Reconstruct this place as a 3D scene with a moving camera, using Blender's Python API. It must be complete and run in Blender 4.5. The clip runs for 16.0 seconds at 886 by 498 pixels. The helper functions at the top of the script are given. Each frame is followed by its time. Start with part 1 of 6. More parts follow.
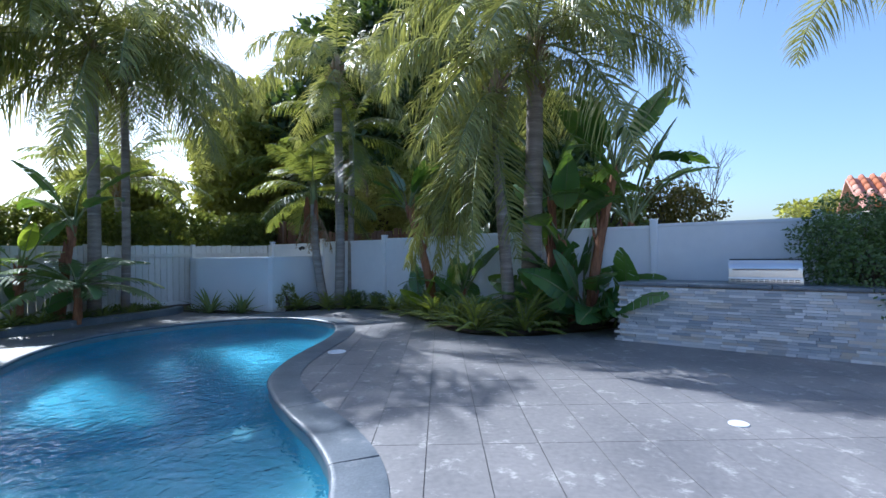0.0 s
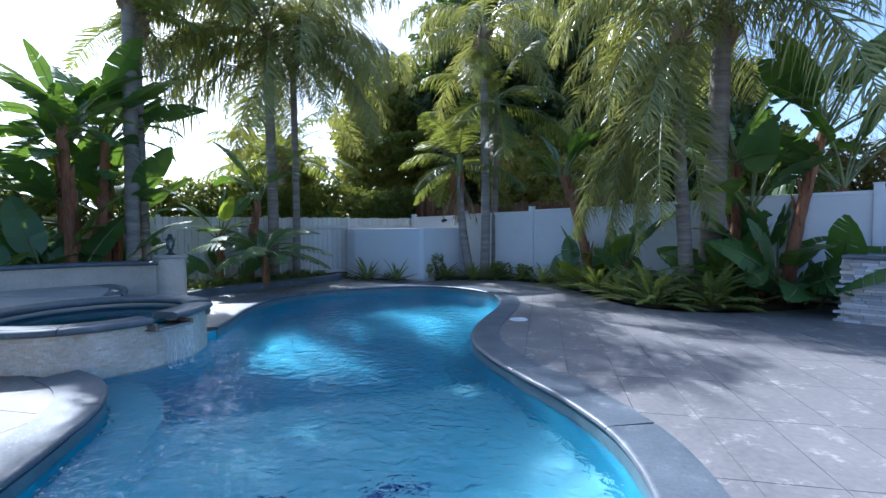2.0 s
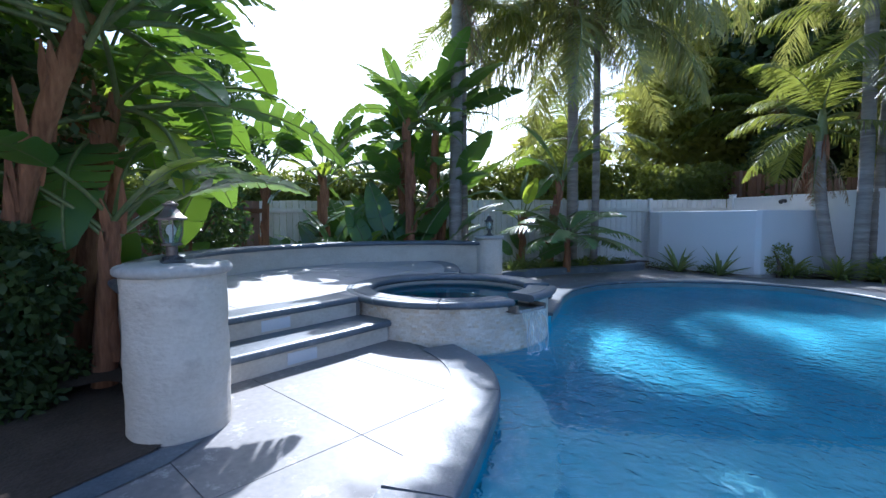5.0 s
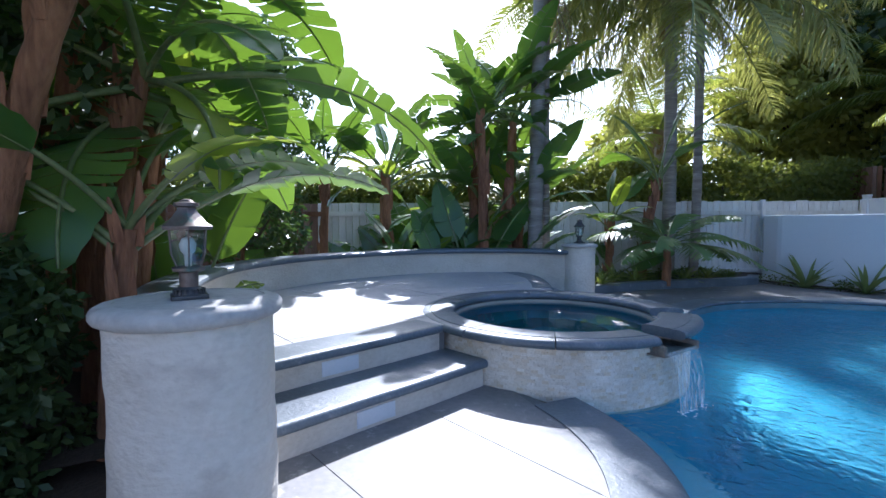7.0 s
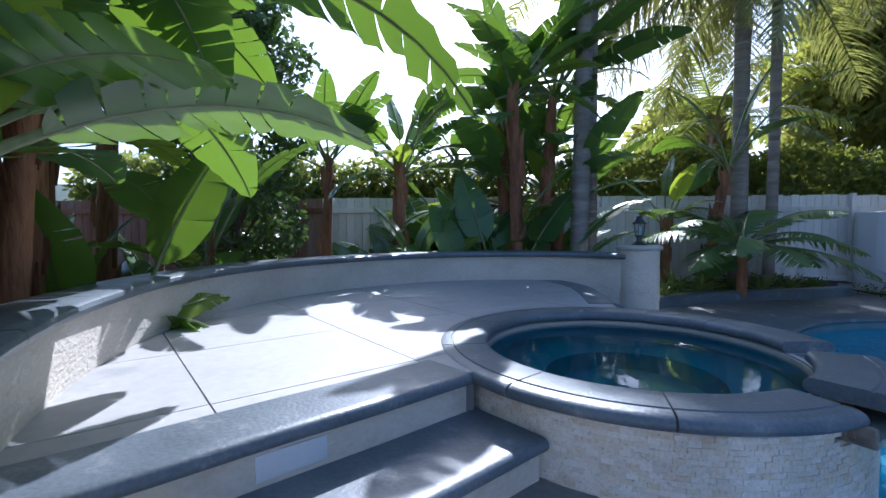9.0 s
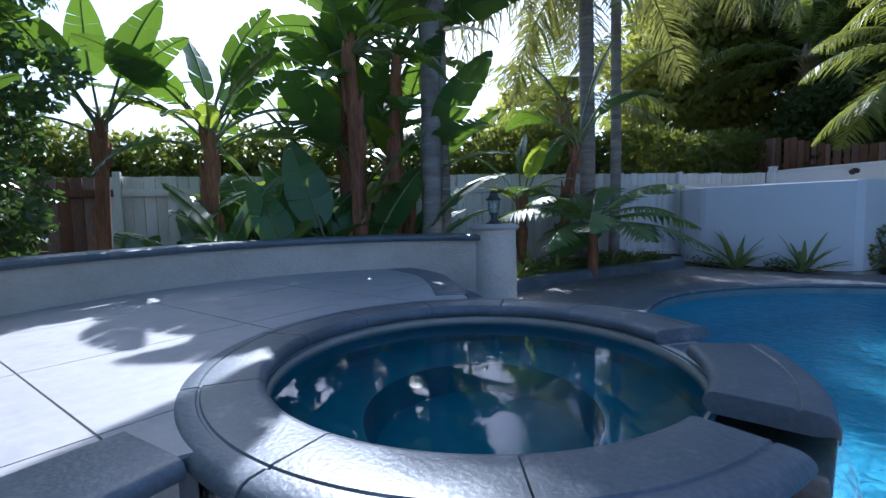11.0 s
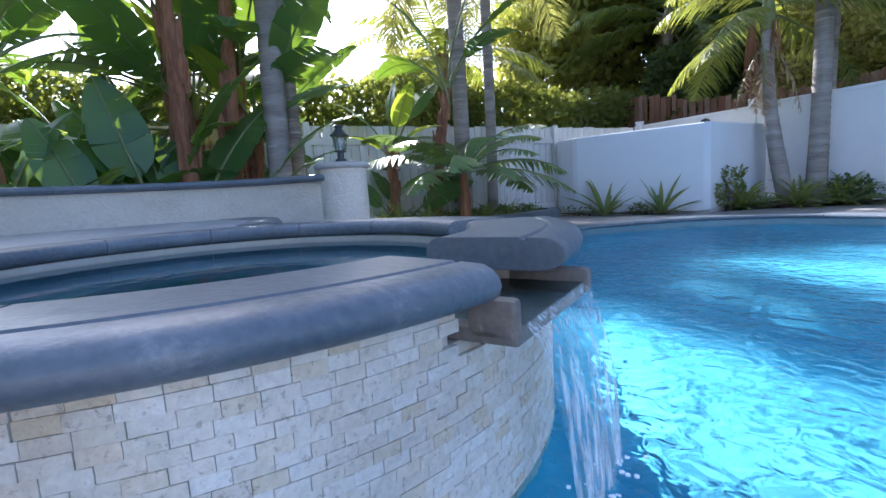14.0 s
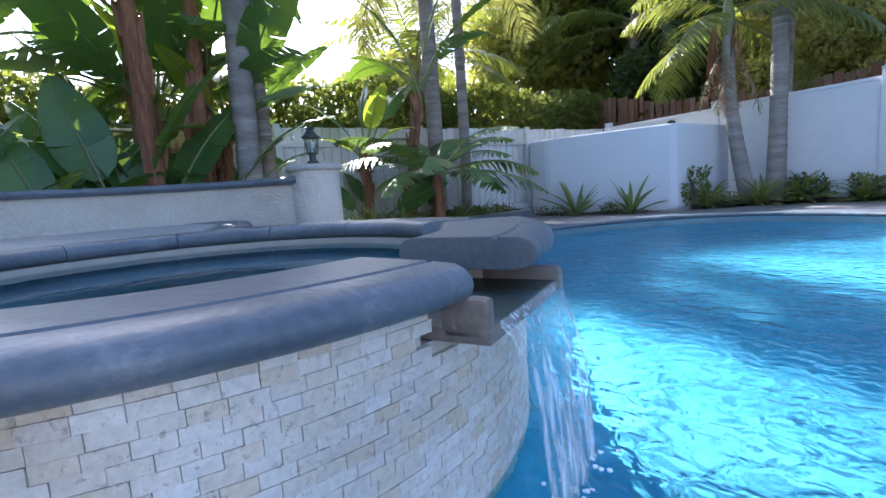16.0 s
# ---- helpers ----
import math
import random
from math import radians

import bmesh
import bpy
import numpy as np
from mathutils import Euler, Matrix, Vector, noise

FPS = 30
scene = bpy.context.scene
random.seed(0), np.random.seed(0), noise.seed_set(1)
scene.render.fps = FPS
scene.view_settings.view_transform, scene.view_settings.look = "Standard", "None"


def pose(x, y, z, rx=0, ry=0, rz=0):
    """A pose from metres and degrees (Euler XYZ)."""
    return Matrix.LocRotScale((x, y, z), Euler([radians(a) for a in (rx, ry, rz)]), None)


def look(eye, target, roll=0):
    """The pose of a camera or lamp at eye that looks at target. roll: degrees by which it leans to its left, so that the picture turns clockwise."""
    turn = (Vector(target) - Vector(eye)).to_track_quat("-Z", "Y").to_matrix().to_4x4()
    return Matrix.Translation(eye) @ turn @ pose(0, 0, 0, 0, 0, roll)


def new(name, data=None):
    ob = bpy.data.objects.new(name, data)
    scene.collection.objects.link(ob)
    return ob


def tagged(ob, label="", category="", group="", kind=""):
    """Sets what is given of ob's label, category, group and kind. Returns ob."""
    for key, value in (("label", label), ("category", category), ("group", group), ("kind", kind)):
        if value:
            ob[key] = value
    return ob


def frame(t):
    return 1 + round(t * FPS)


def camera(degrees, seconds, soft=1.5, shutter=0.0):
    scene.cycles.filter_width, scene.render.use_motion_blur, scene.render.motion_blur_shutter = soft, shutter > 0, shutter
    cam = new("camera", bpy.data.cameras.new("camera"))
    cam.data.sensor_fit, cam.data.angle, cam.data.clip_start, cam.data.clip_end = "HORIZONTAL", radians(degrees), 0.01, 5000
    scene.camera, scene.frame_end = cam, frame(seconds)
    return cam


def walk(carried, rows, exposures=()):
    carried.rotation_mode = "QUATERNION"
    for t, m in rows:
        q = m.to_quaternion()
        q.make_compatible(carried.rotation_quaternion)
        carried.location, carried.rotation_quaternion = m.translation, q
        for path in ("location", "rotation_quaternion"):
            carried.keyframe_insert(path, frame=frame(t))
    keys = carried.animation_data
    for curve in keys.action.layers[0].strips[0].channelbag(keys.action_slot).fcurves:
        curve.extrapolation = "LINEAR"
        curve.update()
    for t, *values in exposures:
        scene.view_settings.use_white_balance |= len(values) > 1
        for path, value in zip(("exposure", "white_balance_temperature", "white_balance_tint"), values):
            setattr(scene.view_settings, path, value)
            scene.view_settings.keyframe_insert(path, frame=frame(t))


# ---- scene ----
cam = camera(87.8, 16.0)
PATH = [
    (0, (1.197, -0.173, 1.402), (0.896, 1.804, 1.419), -0.8),
    (0.5, (0.94, -0.267, 1.403), (0.717, 1.72, 1.399), -1.0),
    (1, (0.615, -0.35, 1.363), (0.316, 1.627, 1.34), -0.9),
    (1.5, (0.297, -0.373, 1.338), (-0.203, 1.562, 1.281), -0.7),
    (2, (0.056, -0.38, 1.293), (-0.669, 1.482, 1.213), -0.6),
    (2.5, (-0.167, -0.437, 1.274), (-1.121, 1.317, 1.158), -0.9),
    (3, (-0.384, -0.504, 1.261), (-1.547, 1.118, 1.128), -0.8),
    (3.5, (-0.599, -0.521, 1.217), (-1.929, 0.966, 1.084), -1.0),
    (4, (-0.863, -0.481, 1.194), (-2.308, 0.895, 1.063), -0.7),
    (6.5, (-2.209, -0.202, 1.236), (-3.868, 0.909, 1.118), -0.3),
    (7, (-2.549, -0.075, 1.235), (-4.244, 0.981, 1.122), -0.2),
    (7.5, (-2.869, 0.073, 1.241), (-4.598, 1.073, 1.135), -0.1),
    (8, (-3.173, 0.203, 1.22), (-4.931, 1.151, 1.114), 0.0),
    (10.5, (-4.275, 1.342, 1.074), (-5.832, 2.592, 0.951), -1.3),
    (11, (-4.341, 1.516, 1.044), (-5.747, 2.929, 0.887), -1.5),
    (11.5, (-4.391, 1.683, 0.971), (-5.693, 3.188, 0.779), -2.0),
    (12, (-4.325, 1.82, 0.826), (-5.586, 3.356, 0.607), -2.5),
    (12.5, (-4.216, 1.948, 0.731), (-5.446, 3.508, 0.502), -2.7),
    (13, (-4.148, 2.103, 0.635), (-5.342, 3.69, 0.4), -2.9),
    (13.5, (-4.114, 2.223, 0.563), (-5.273, 3.835, 0.325), -3.2),
    (14, (-4.107, 2.259, 0.542), (-5.232, 3.895, 0.3), -3.5),
    (14.5, (-4.105, 2.265, 0.539), (-5.201, 3.919, 0.294), -3.6),
    (15, (-4.106, 2.265, 0.536), (-5.178, 3.936, 0.291), -3.8),
    (15.5, (-4.103, 2.266, 0.538), (-5.155, 3.949, 0.295), -4.0),
    (16, (-4.103, 2.264, 0.538), (-5.138, 3.958, 0.297), -4.0),
]
EXPOSURES = [(0.0, 0.64, 5250, 10), (1.5, 0.76, 5200, 11), (3.5, 0.78, 5150, 11), (7.0, 1.0, 5300, 15), (10.5, 0.55, 5100, 14), (11.5, 0.84, 5200, 14), (12.0, 1.12, 5350, 16), (12.5, 1.52, 5450, 18), (13.0, 1.68, 5550, 18), (14.5, 1.74, 5650, 18), (16.0, 1.74, 5650, 18)]
walk(cam, [(t, look(eye, target, roll)) for t, eye, target, roll in PATH], EXPOSURES)

# ---- light: low winter sun behind the trees, clear sky ----
SUN_AZ, SUN_EL = 53.0, 41.0  # degrees left of +y, and above the horizon
world = bpy.data.worlds.new("sky")
scene.world = world
world.use_nodes = True
wn = world.node_tree.nodes
sky = wn.new("ShaderNodeTexSky")
sky.sky_type = 'NISHITA'
sky.sun_disc = False
sky.sun_elevation = radians(SUN_EL)
sky.sun_rotation = radians(-SUN_AZ)
sky.air_density, sky.dust_density, sky.ozone_density = 1.0, 2.2, 1.8
wn["Background"].inputs[1].default_value = 0.15
world.node_tree.links.new(sky.outputs[0], wn["Background"].inputs[0])
sun = new("sun", bpy.data.lights.new("sun", 'SUN'))
sun.data.energy = 5.0
sun.data.angle = radians(0.6)
sun.data.color = (1.0, 0.94, 0.85)
_d = Vector((-math.sin(radians(SUN_AZ)) * math.cos(radians(SUN_EL)), math.cos(radians(SUN_AZ)) * math.cos(radians(SUN_EL)), math.sin(radians(SUN_EL))))
sun.matrix_world = look(_d * 40, (0, 0, 0))

# ---- tools ----
def part(name, bm, material, parent=None, label="", smooth=True, kind=""):
    """Link a bmesh as one mesh object, in its parent's own space."""
    me = bpy.data.meshes.new(name)
    bm.normal_update()
    bm.to_mesh(me)
    bm.free()
    me.materials.append(material)
    if smooth:
        for p in me.polygons:
            p.use_smooth = True
        me.set_sharp_from_angle(angle=radians(38))
    ob = new(name, me)
    if parent:
        ob.parent = parent
    return tagged(ob, label=label, kind=kind)


def piece(name, me, m, parent=None):
    """One more object on a shared mesh."""
    ob = new(name, me)
    if parent:
        ob.parent = parent
    ob.matrix_basis = m
    return ob


def thing(name, m, label, category, group=""):
    ob = new(name)
    ob.empty_display_size = 0.1
    ob.matrix_basis = m
    return tagged(ob, label, category, group)


def mesh_of(bm, name, material, smooth=True):
    me = bpy.data.meshes.new(name)
    bm.normal_update()
    bm.to_mesh(me)
    bm.free()
    me.materials.append(material)
    if smooth:
        for p in me.polygons:
            p.use_smooth = True
    return me


def raw(name, verts, faces, material, smooth=False):
    me = bpy.data.meshes.new(name)
    me.from_pydata([tuple(v) for v in verts], [], faces)
    me.materials.append(material)
    if smooth:
        for p in me.polygons:
            p.use_smooth = True
    return me


def box(bm, cx, cy, cz, sx, sy, sz, rz=0.0, bevel=0.0, tilt=(0, 0)):
    r = bmesh.ops.create_cube(bm, size=1.0)
    vs = r["verts"]
    bmesh.ops.transform(bm, matrix=pose(cx, cy, cz, tilt[0], tilt[1], rz) @ Matrix.Diagonal((sx, sy, sz, 1)), verts=vs)
    if bevel:
        es = list({e for v in vs for e in v.link_edges})
        bmesh.ops.bevel(bm, geom=es, offset=bevel, segments=2, profile=0.5, affect='EDGES')
    return vs


def lathe(bm, profile, seg=24, at=(0, 0, 0), phase=0.0):
    rings = []
    for r, z in profile:
        rings.append([bm.verts.new((at[0] + r * math.cos(phase + 2 * math.pi * i / seg), at[1] + r * math.sin(phase + 2 * math.pi * i / seg), at[2] + z)) for i in range(seg)])
    for a, b in zip(rings, rings[1:]):
        for i in range(seg):
            bm.faces.new((a[i], a[(i + 1) % seg], b[(i + 1) % seg], b[i]))
    bm.faces.new(list(reversed(rings[0])))
    bm.faces.new(rings[-1])


def tube(bm, pts, radii, seg=10, cap=True, squash=1.0):
    pts = [Vector(p) for p in pts]
    rings = []
    side = None
    for i, p in enumerate(pts):
        d = (pts[min(i + 1, len(pts) - 1)] - pts[max(i - 1, 0)]).normalized()
        if side is None:
            side = d.orthogonal().normalized()
        else:
            side = (side - d * side.dot(d)).normalized()
        up = d.cross(side)
        r = radii[i] if hasattr(radii, "__len__") else radii
        rings.append([bm.verts.new(p + (side * math.cos(a) + up * math.sin(a) * squash) * r) for a in [2 * math.pi * k / seg for k in range(seg)]])
    for a, b in zip(rings, rings[1:]):
        for k in range(seg):
            bm.faces.new((a[k], a[(k + 1) % seg], b[(k + 1) % seg], b[k]))
    if cap:
        bm.faces.new(list(reversed(rings[0])))
        bm.faces.new(rings[-1])
    return rings


def catmull(pts, n=8, closed=False):
    pts = [Vector(p) for p in pts]
    out = []
    m = len(pts)
    for i in range(m if closed else m - 1):
        p0, p1, p2, p3 = (pts[(i - 1) % m] if closed or i > 0 else pts[0]), pts[i], pts[(i + 1) % m], (pts[(i + 2) % m] if closed or i + 2 < m else pts[-1])
        for k in range(n):
            t = k / n
            out.append(0.5 * ((2 * p1) + (p2 - p0) * t + (2 * p0 - 5 * p1 + 4 * p2 - p3) * t * t + (3 * p1 - p0 - 3 * p2 + p3) * t ** 3))
    if not closed:
        out.append(pts[-1].copy())
    return out


def normals2(path, closed=False):
    """Left-hand normals of a plan line."""
    out = []
    m = len(path)
    for i in range(m):
        a = path[(i - 1) % m] if closed or i > 0 else path[i]
        b = path[(i + 1) % m] if closed or i + 1 < m else path[i]
        d = Vector((b[0] - a[0], b[1] - a[1])).normalized()
        out.append(Vector((-d.y, d.x)))
    return out


def offset2(path, d, closed=False):
    return [Vector((p[0] + n.x * d, p[1] + n.y * d)) for p, n in zip(path, normals2(path, closed))]


def sweep(bm, path, profile, closed=False, ends=True):
    """A section of (offset to the left, height) carried along a plan line."""
    ns = normals2(path, closed)
    rings = [[bm.verts.new((p[0] + n.x * o, p[1] + n.y * o, z)) for o, z in profile] for p, n in zip(path, ns)]
    m = len(rings)
    k = len(profile)
    for i in range(m if closed else m - 1):
        a, b = rings[i], rings[(i + 1) % m]
        for j in range(k):
            bm.faces.new((a[j], b[j], b[(j + 1) % k], a[(j + 1) % k]))
    if ends and not closed:
        bm.faces.new(rings[0])
        bm.faces.new(list(reversed(rings[-1])))
    bmesh.ops.recalc_face_normals(bm, faces=bm.faces[:])


def bull(w0, w1, z0, z1, r, both=False):
    """Section of a slab with a rounded nose at its w1 side."""
    out = [(w0, z0), (w1 - r, z0)]
    h = (z1 - z0) / 2
    for k in range(1, 8):
        a = -math.pi / 2 + math.pi * k / 8
        out.append((w1 - r + math.cos(a) * r, (z0 + z1) / 2 + math.sin(a) * h))
    out += [(w1 - r, z1), (w0, z1)]
    return out


def sheet(bm, outer, holes, z):
    """A flat sheet between plan outlines."""
    es = []
    for loop in [outer] + holes:
        vs = [bm.verts.new((p[0], p[1], z)) for p in loop]
        es += [bm.edges.new((vs[i], vs[(i + 1) % len(vs)])) for i in range(len(vs))]
    bmesh.ops.triangle_fill(bm, use_beauty=True, use_dissolve=False, edges=es)
    for f in bm.faces:
        f.normal_update()
        if f.normal.z < 0:
            f.normal_flip()


def prism(bm, outline, z0, z1):
    a = [bm.verts.new((p[0], p[1], z0)) for p in outline]
    b = [bm.verts.new((p[0], p[1], z1)) for p in outline]
    bm.faces.new(b)
    bm.faces.new(list(reversed(a)))
    n = len(a)
    for i in range(n):
        bm.faces.new((a[i], a[(i + 1) % n], b[(i + 1) % n], b[i]))
    bmesh.ops.recalc_face_normals(bm, faces=bm.faces[:])


def circle2(c, r, a0, a1, n):
    return [Vector((c[0] + r * math.cos(radians(a0 + (a1 - a0) * i / n)), c[1] + r * math.sin(radians(a0 + (a1 - a0) * i / n)))) for i in range(n + 1)]


def inside(p, loop):
    x, y = p[0], p[1]
    hit = False
    j = len(loop) - 1
    for i in range(len(loop)):
        xi, yi, xj, yj = loop[i][0], loop[i][1], loop[j][0], loop[j][1]
        if (yi > y) != (yj > y) and x < (xj - xi) * (y - yi) / (yj - yi) + xi:
            hit = not hit
        j = i
    return hit

# ---- materials ----
def surface(name, a, b, rough=0.7, big=1.5, small=40.0, bump=0.15, patch=None, patch_scale=3.0, patch_cut=(0.52, 0.62), vary=0.0, stretch=(1, 1, 1), metal=0.0, spec=0.5, island=0.0, bump_dist=0.01, obj=False, tones=None, rough_patch=0.62, tone_mix=0.65):
    """Colour between a and b by large and fine noise, relief, worn patches, and a shift from piece to piece."""
    m = bpy.data.materials.new(name)
    m.use_nodes = True
    nt = m.node_tree
    n, l = nt.nodes, nt.links
    bs = n["Principled BSDF"]
    bs.inputs["Roughness"].default_value = rough
    bs.inputs["Metallic"].default_value = metal
    bs.inputs["Specular IOR Level"].default_value = spec
    if obj:
        pos = n.new("ShaderNodeTexCoord").outputs["Object"]
    else:
        pos = n.new("ShaderNodeNewGeometry").outputs["Position"]
    mp = n.new("ShaderNodeMapping")
    mp.inputs["Scale"].default_value = stretch
    l.new(pos, mp.inputs[0])
    n1 = n.new("ShaderNodeTexNoise")
    n1.inputs["Scale"].default_value, n1.inputs["Detail"].default_value = big, 5
    n2 = n.new("ShaderNodeTexNoise")
    n2.inputs["Scale"].default_value, n2.inputs["Detail"].default_value = small, 6
    l.new(mp.outputs[0], n1.inputs[0])
    l.new(mp.outputs[0], n2.inputs[0])
    add = n.new("ShaderNodeMath")
    add.operation = 'MULTIPLY_ADD'
    l.new(n1.outputs[0], add.inputs[0])
    add.inputs[1].default_value = 0.6
    sc = n.new("ShaderNodeMath")
    sc.operation = 'MULTIPLY'
    l.new(n2.outputs[0], sc.inputs[0])
    sc.inputs[1].default_value = 0.4
    l.new(sc.outputs[0], add.inputs[2])
    rmp = n.new("ShaderNodeMapRange")
    rmp.inputs[1].default_value, rmp.inputs[2].default_value = 0.33, 0.67
    l.new(add.outputs[0], rmp.inputs[0])
    mix = n.new("ShaderNodeMix")
    mix.data_type = 'RGBA'
    mix.inputs[6].default_value = (*a, 1)
    mix.inputs[7].default_value = (*b, 1)
    l.new(rmp.outputs[0], mix.inputs[0])
    col = mix.outputs[2]
    if patch:
        n3 = n.new("ShaderNodeTexNoise")
        n3.inputs["Scale"].default_value, n3.inputs["Detail"].default_value, n3.inputs["Roughness"].default_value = patch_scale, 8, rough_patch
        l.new(mp.outputs[0], n3.inputs[0])
        cut = n.new("ShaderNodeMapRange")
        cut.inputs[1].default_value, cut.inputs[2].default_value = patch_cut
        l.new(n3.outputs[0], cut.inputs[0])
        mx = n.new("ShaderNodeMix")
        mx.data_type = 'RGBA'
        mx.inputs[7].default_value = (*patch, 1)
        l.new(col, mx.inputs[6])
        l.new(cut.outputs[0], mx.inputs[0])
        col = mx.outputs[2]
    if tones:
        rc = n.new("ShaderNodeValToRGB")
        rc.color_ramp.interpolation = 'CONSTANT'
        els = rc.color_ramp.elements
        while len(els) < len(tones):
            els.new(0.5)
        for k_, c_ in enumerate(tones):
            els[k_].position = k_ / len(tones)
            els[k_].color = (*c_, 1)
        wn_ = n.new("ShaderNodeTexWhiteNoise")
        wn_.noise_dimensions = '1D'
        l.new(n.new("ShaderNodeObjectInfo").outputs["Random"] if vary else n.new("ShaderNodeNewGeometry").outputs["Random Per Island"], wn_.inputs["W"])
        l.new(wn_.outputs["Value"], rc.inputs[0])
        mt = n.new("ShaderNodeMix")
        mt.data_type = 'RGBA'
        mt.inputs[0].default_value = tone_mix
        l.new(col, mt.inputs[6])
        l.new(rc.outputs[0], mt.inputs[7])
        col = mt.outputs[2]
    if vary or island:
        hsv = n.new("ShaderNodeHueSaturation")
        src = n.new("ShaderNodeObjectInfo").outputs["Random"] if vary else n.new("ShaderNodeNewGeometry").outputs["Random Per Island"]
        mr = n.new("ShaderNodeMapRange")
        k = vary or island
        mr.inputs[3].default_value, mr.inputs[4].default_value = 1 - k, 1 + k
        l.new(src, mr.inputs[0])
        l.new(mr.outputs[0], hsv.inputs["Value"])
        sat = n.new("ShaderNodeMath")
        sat.operation = 'MULTIPLY_ADD'
        sat.inputs[1].default_value, sat.inputs[2].default_value = -0.5, 1.25
        l.new(src, sat.inputs[0])
        l.new(sat.outputs[0], hsv.inputs["Saturation"])
        l.new(col, hsv.inputs["Color"])
        col = hsv.outputs[0]
    l.new(col, bs.inputs["Base Color"])
    if bump:
        bp = n.new("ShaderNodeBump")
        bp.inputs["Strength"].default_value = bump
        bp.inputs["Distance"].default_value = bump_dist
        l.new(add.outputs[0], bp.inputs["Height"])
        l.new(bp.outputs[0], bs.inputs["Normal"])
    return m


def leafy(name, a, b, rough=0.42, through_col=None, trans=0.35, vary=0.25, spec=0.45):
    """A leaf: glossy skin with light coming through it; hue shifts from leaf to leaf."""
    m = bpy.data.materials.new(name)
    m.use_nodes = True
    nt = m.node_tree
    n, l = nt.nodes, nt.links
    bs = n["Principled BSDF"]
    bs.inputs["Roughness"].default_value = rough
    bs.inputs["Specular IOR Level"].default_value = spec
    geo = n.new("ShaderNodeNewGeometry")
    noi = n.new("ShaderNodeTexNoise")
    noi.inputs["Scale"].default_value, noi.inputs["Detail"].default_value = 2.2, 4
    l.new(geo.outputs["Position"], noi.inputs[0])
    mixf = n.new("ShaderNodeMath")
    mixf.operation = 'MULTIPLY_ADD'
    l.new(geo.outputs["Random Per Island"], mixf.inputs[0])
    mixf.inputs[1].default_value = vary * 2
    l.new(noi.outputs[0], mixf.inputs[2])
    mr = n.new("ShaderNodeMapRange")
    mr.inputs[1].default_value, mr.inputs[2].default_value = 0.35, 0.65 + vary * 2
    l.new(mixf.outputs[0], mr.inputs[0])
    mix = n.new("ShaderNodeMix")
    mix.data_type = 'RGBA'
    mix.inputs[6].default_value = (*a, 1)
    mix.inputs[7].default_value = (*b, 1)
    l.new(mr.outputs[0], mix.inputs[0])
    l.new(mix.outputs[2], bs.inputs["Base Color"])
    tr = n.new("ShaderNodeBsdfTranslucent")
    if through_col:
        tr.inputs[0].default_value = (*through_col, 1)
    else:
        l.new(mix.outputs[2], tr.inputs[0])
    ms = n.new("ShaderNodeMixShader")
    ms.inputs[0].default_value = trans
    l.new(bs.outputs[0], ms.inputs[1])
    l.new(tr.outputs[0], ms.inputs[2])
    l.new(ms.outputs[0], n["Material Output"].inputs[0])
    return m


def water(name, tint, scales=((4.0, 0.6), (15.0, 0.4)), strength=0.5, dist=0.03):
    """Clear tinted water that bends light, its gloss following the angle, with ripples of two sizes."""
    m = bpy.data.materials.new(name)
    m.use_nodes = True
    nt = m.node_tree
    n, l = nt.nodes, nt.links
    n.remove(n["Principled BSDF"])
    geo = n.new("ShaderNodeNewGeometry")
    height = None
    for sc, amp in scales:
        a = n.new("ShaderNodeTexNoise")
        a.inputs["Scale"].default_value, a.inputs["Detail"].default_value, a.inputs["Distortion"].default_value = sc, 2, 0.8
        l.new(geo.outputs["Position"], a.inputs[0])
        ad = n.new("ShaderNodeMath")
        ad.operation = 'MULTIPLY_ADD'
        ad.inputs[1].default_value = amp
        l.new(a.outputs[0], ad.inputs[0])
        if height:
            l.new(height, ad.inputs[2])
        else:
            ad.inputs[2].default_value = 0.0
        height = ad.outputs[0]
    bp = n.new("ShaderNodeBump")
    bp.inputs["Strength"].default_value, bp.inputs["Distance"].default_value = strength, dist
    l.new(height, bp.inputs["Height"])
    fr = n.new("ShaderNodeFresnel")
    fr.inputs["IOR"].default_value = 1.33
    l.new(bp.outputs[0], fr.inputs["Normal"])
    gl = n.new("ShaderNodeBsdfGlossy")
    gl.inputs["Roughness"].default_value = 0.02
    l.new(bp.outputs[0], gl.inputs["Normal"])
    rf = n.new("ShaderNodeBsdfRefraction")
    rf.inputs["Color"].default_value = (*tint, 1)
    rf.inputs["Roughness"].default_value = 0.0
    rf.inputs["IOR"].default_value = 1.33
    l.new(bp.outputs[0], rf.inputs["Normal"])
    ms = n.new("ShaderNodeMixShader")
    l.new(fr.outputs[0], ms.inputs[0])
    l.new(rf.outputs[0], ms.inputs[1])
    l.new(gl.outputs[0], ms.inputs[2])
    l.new(ms.outputs[0], n["Material Output"].inputs[0])
    return m


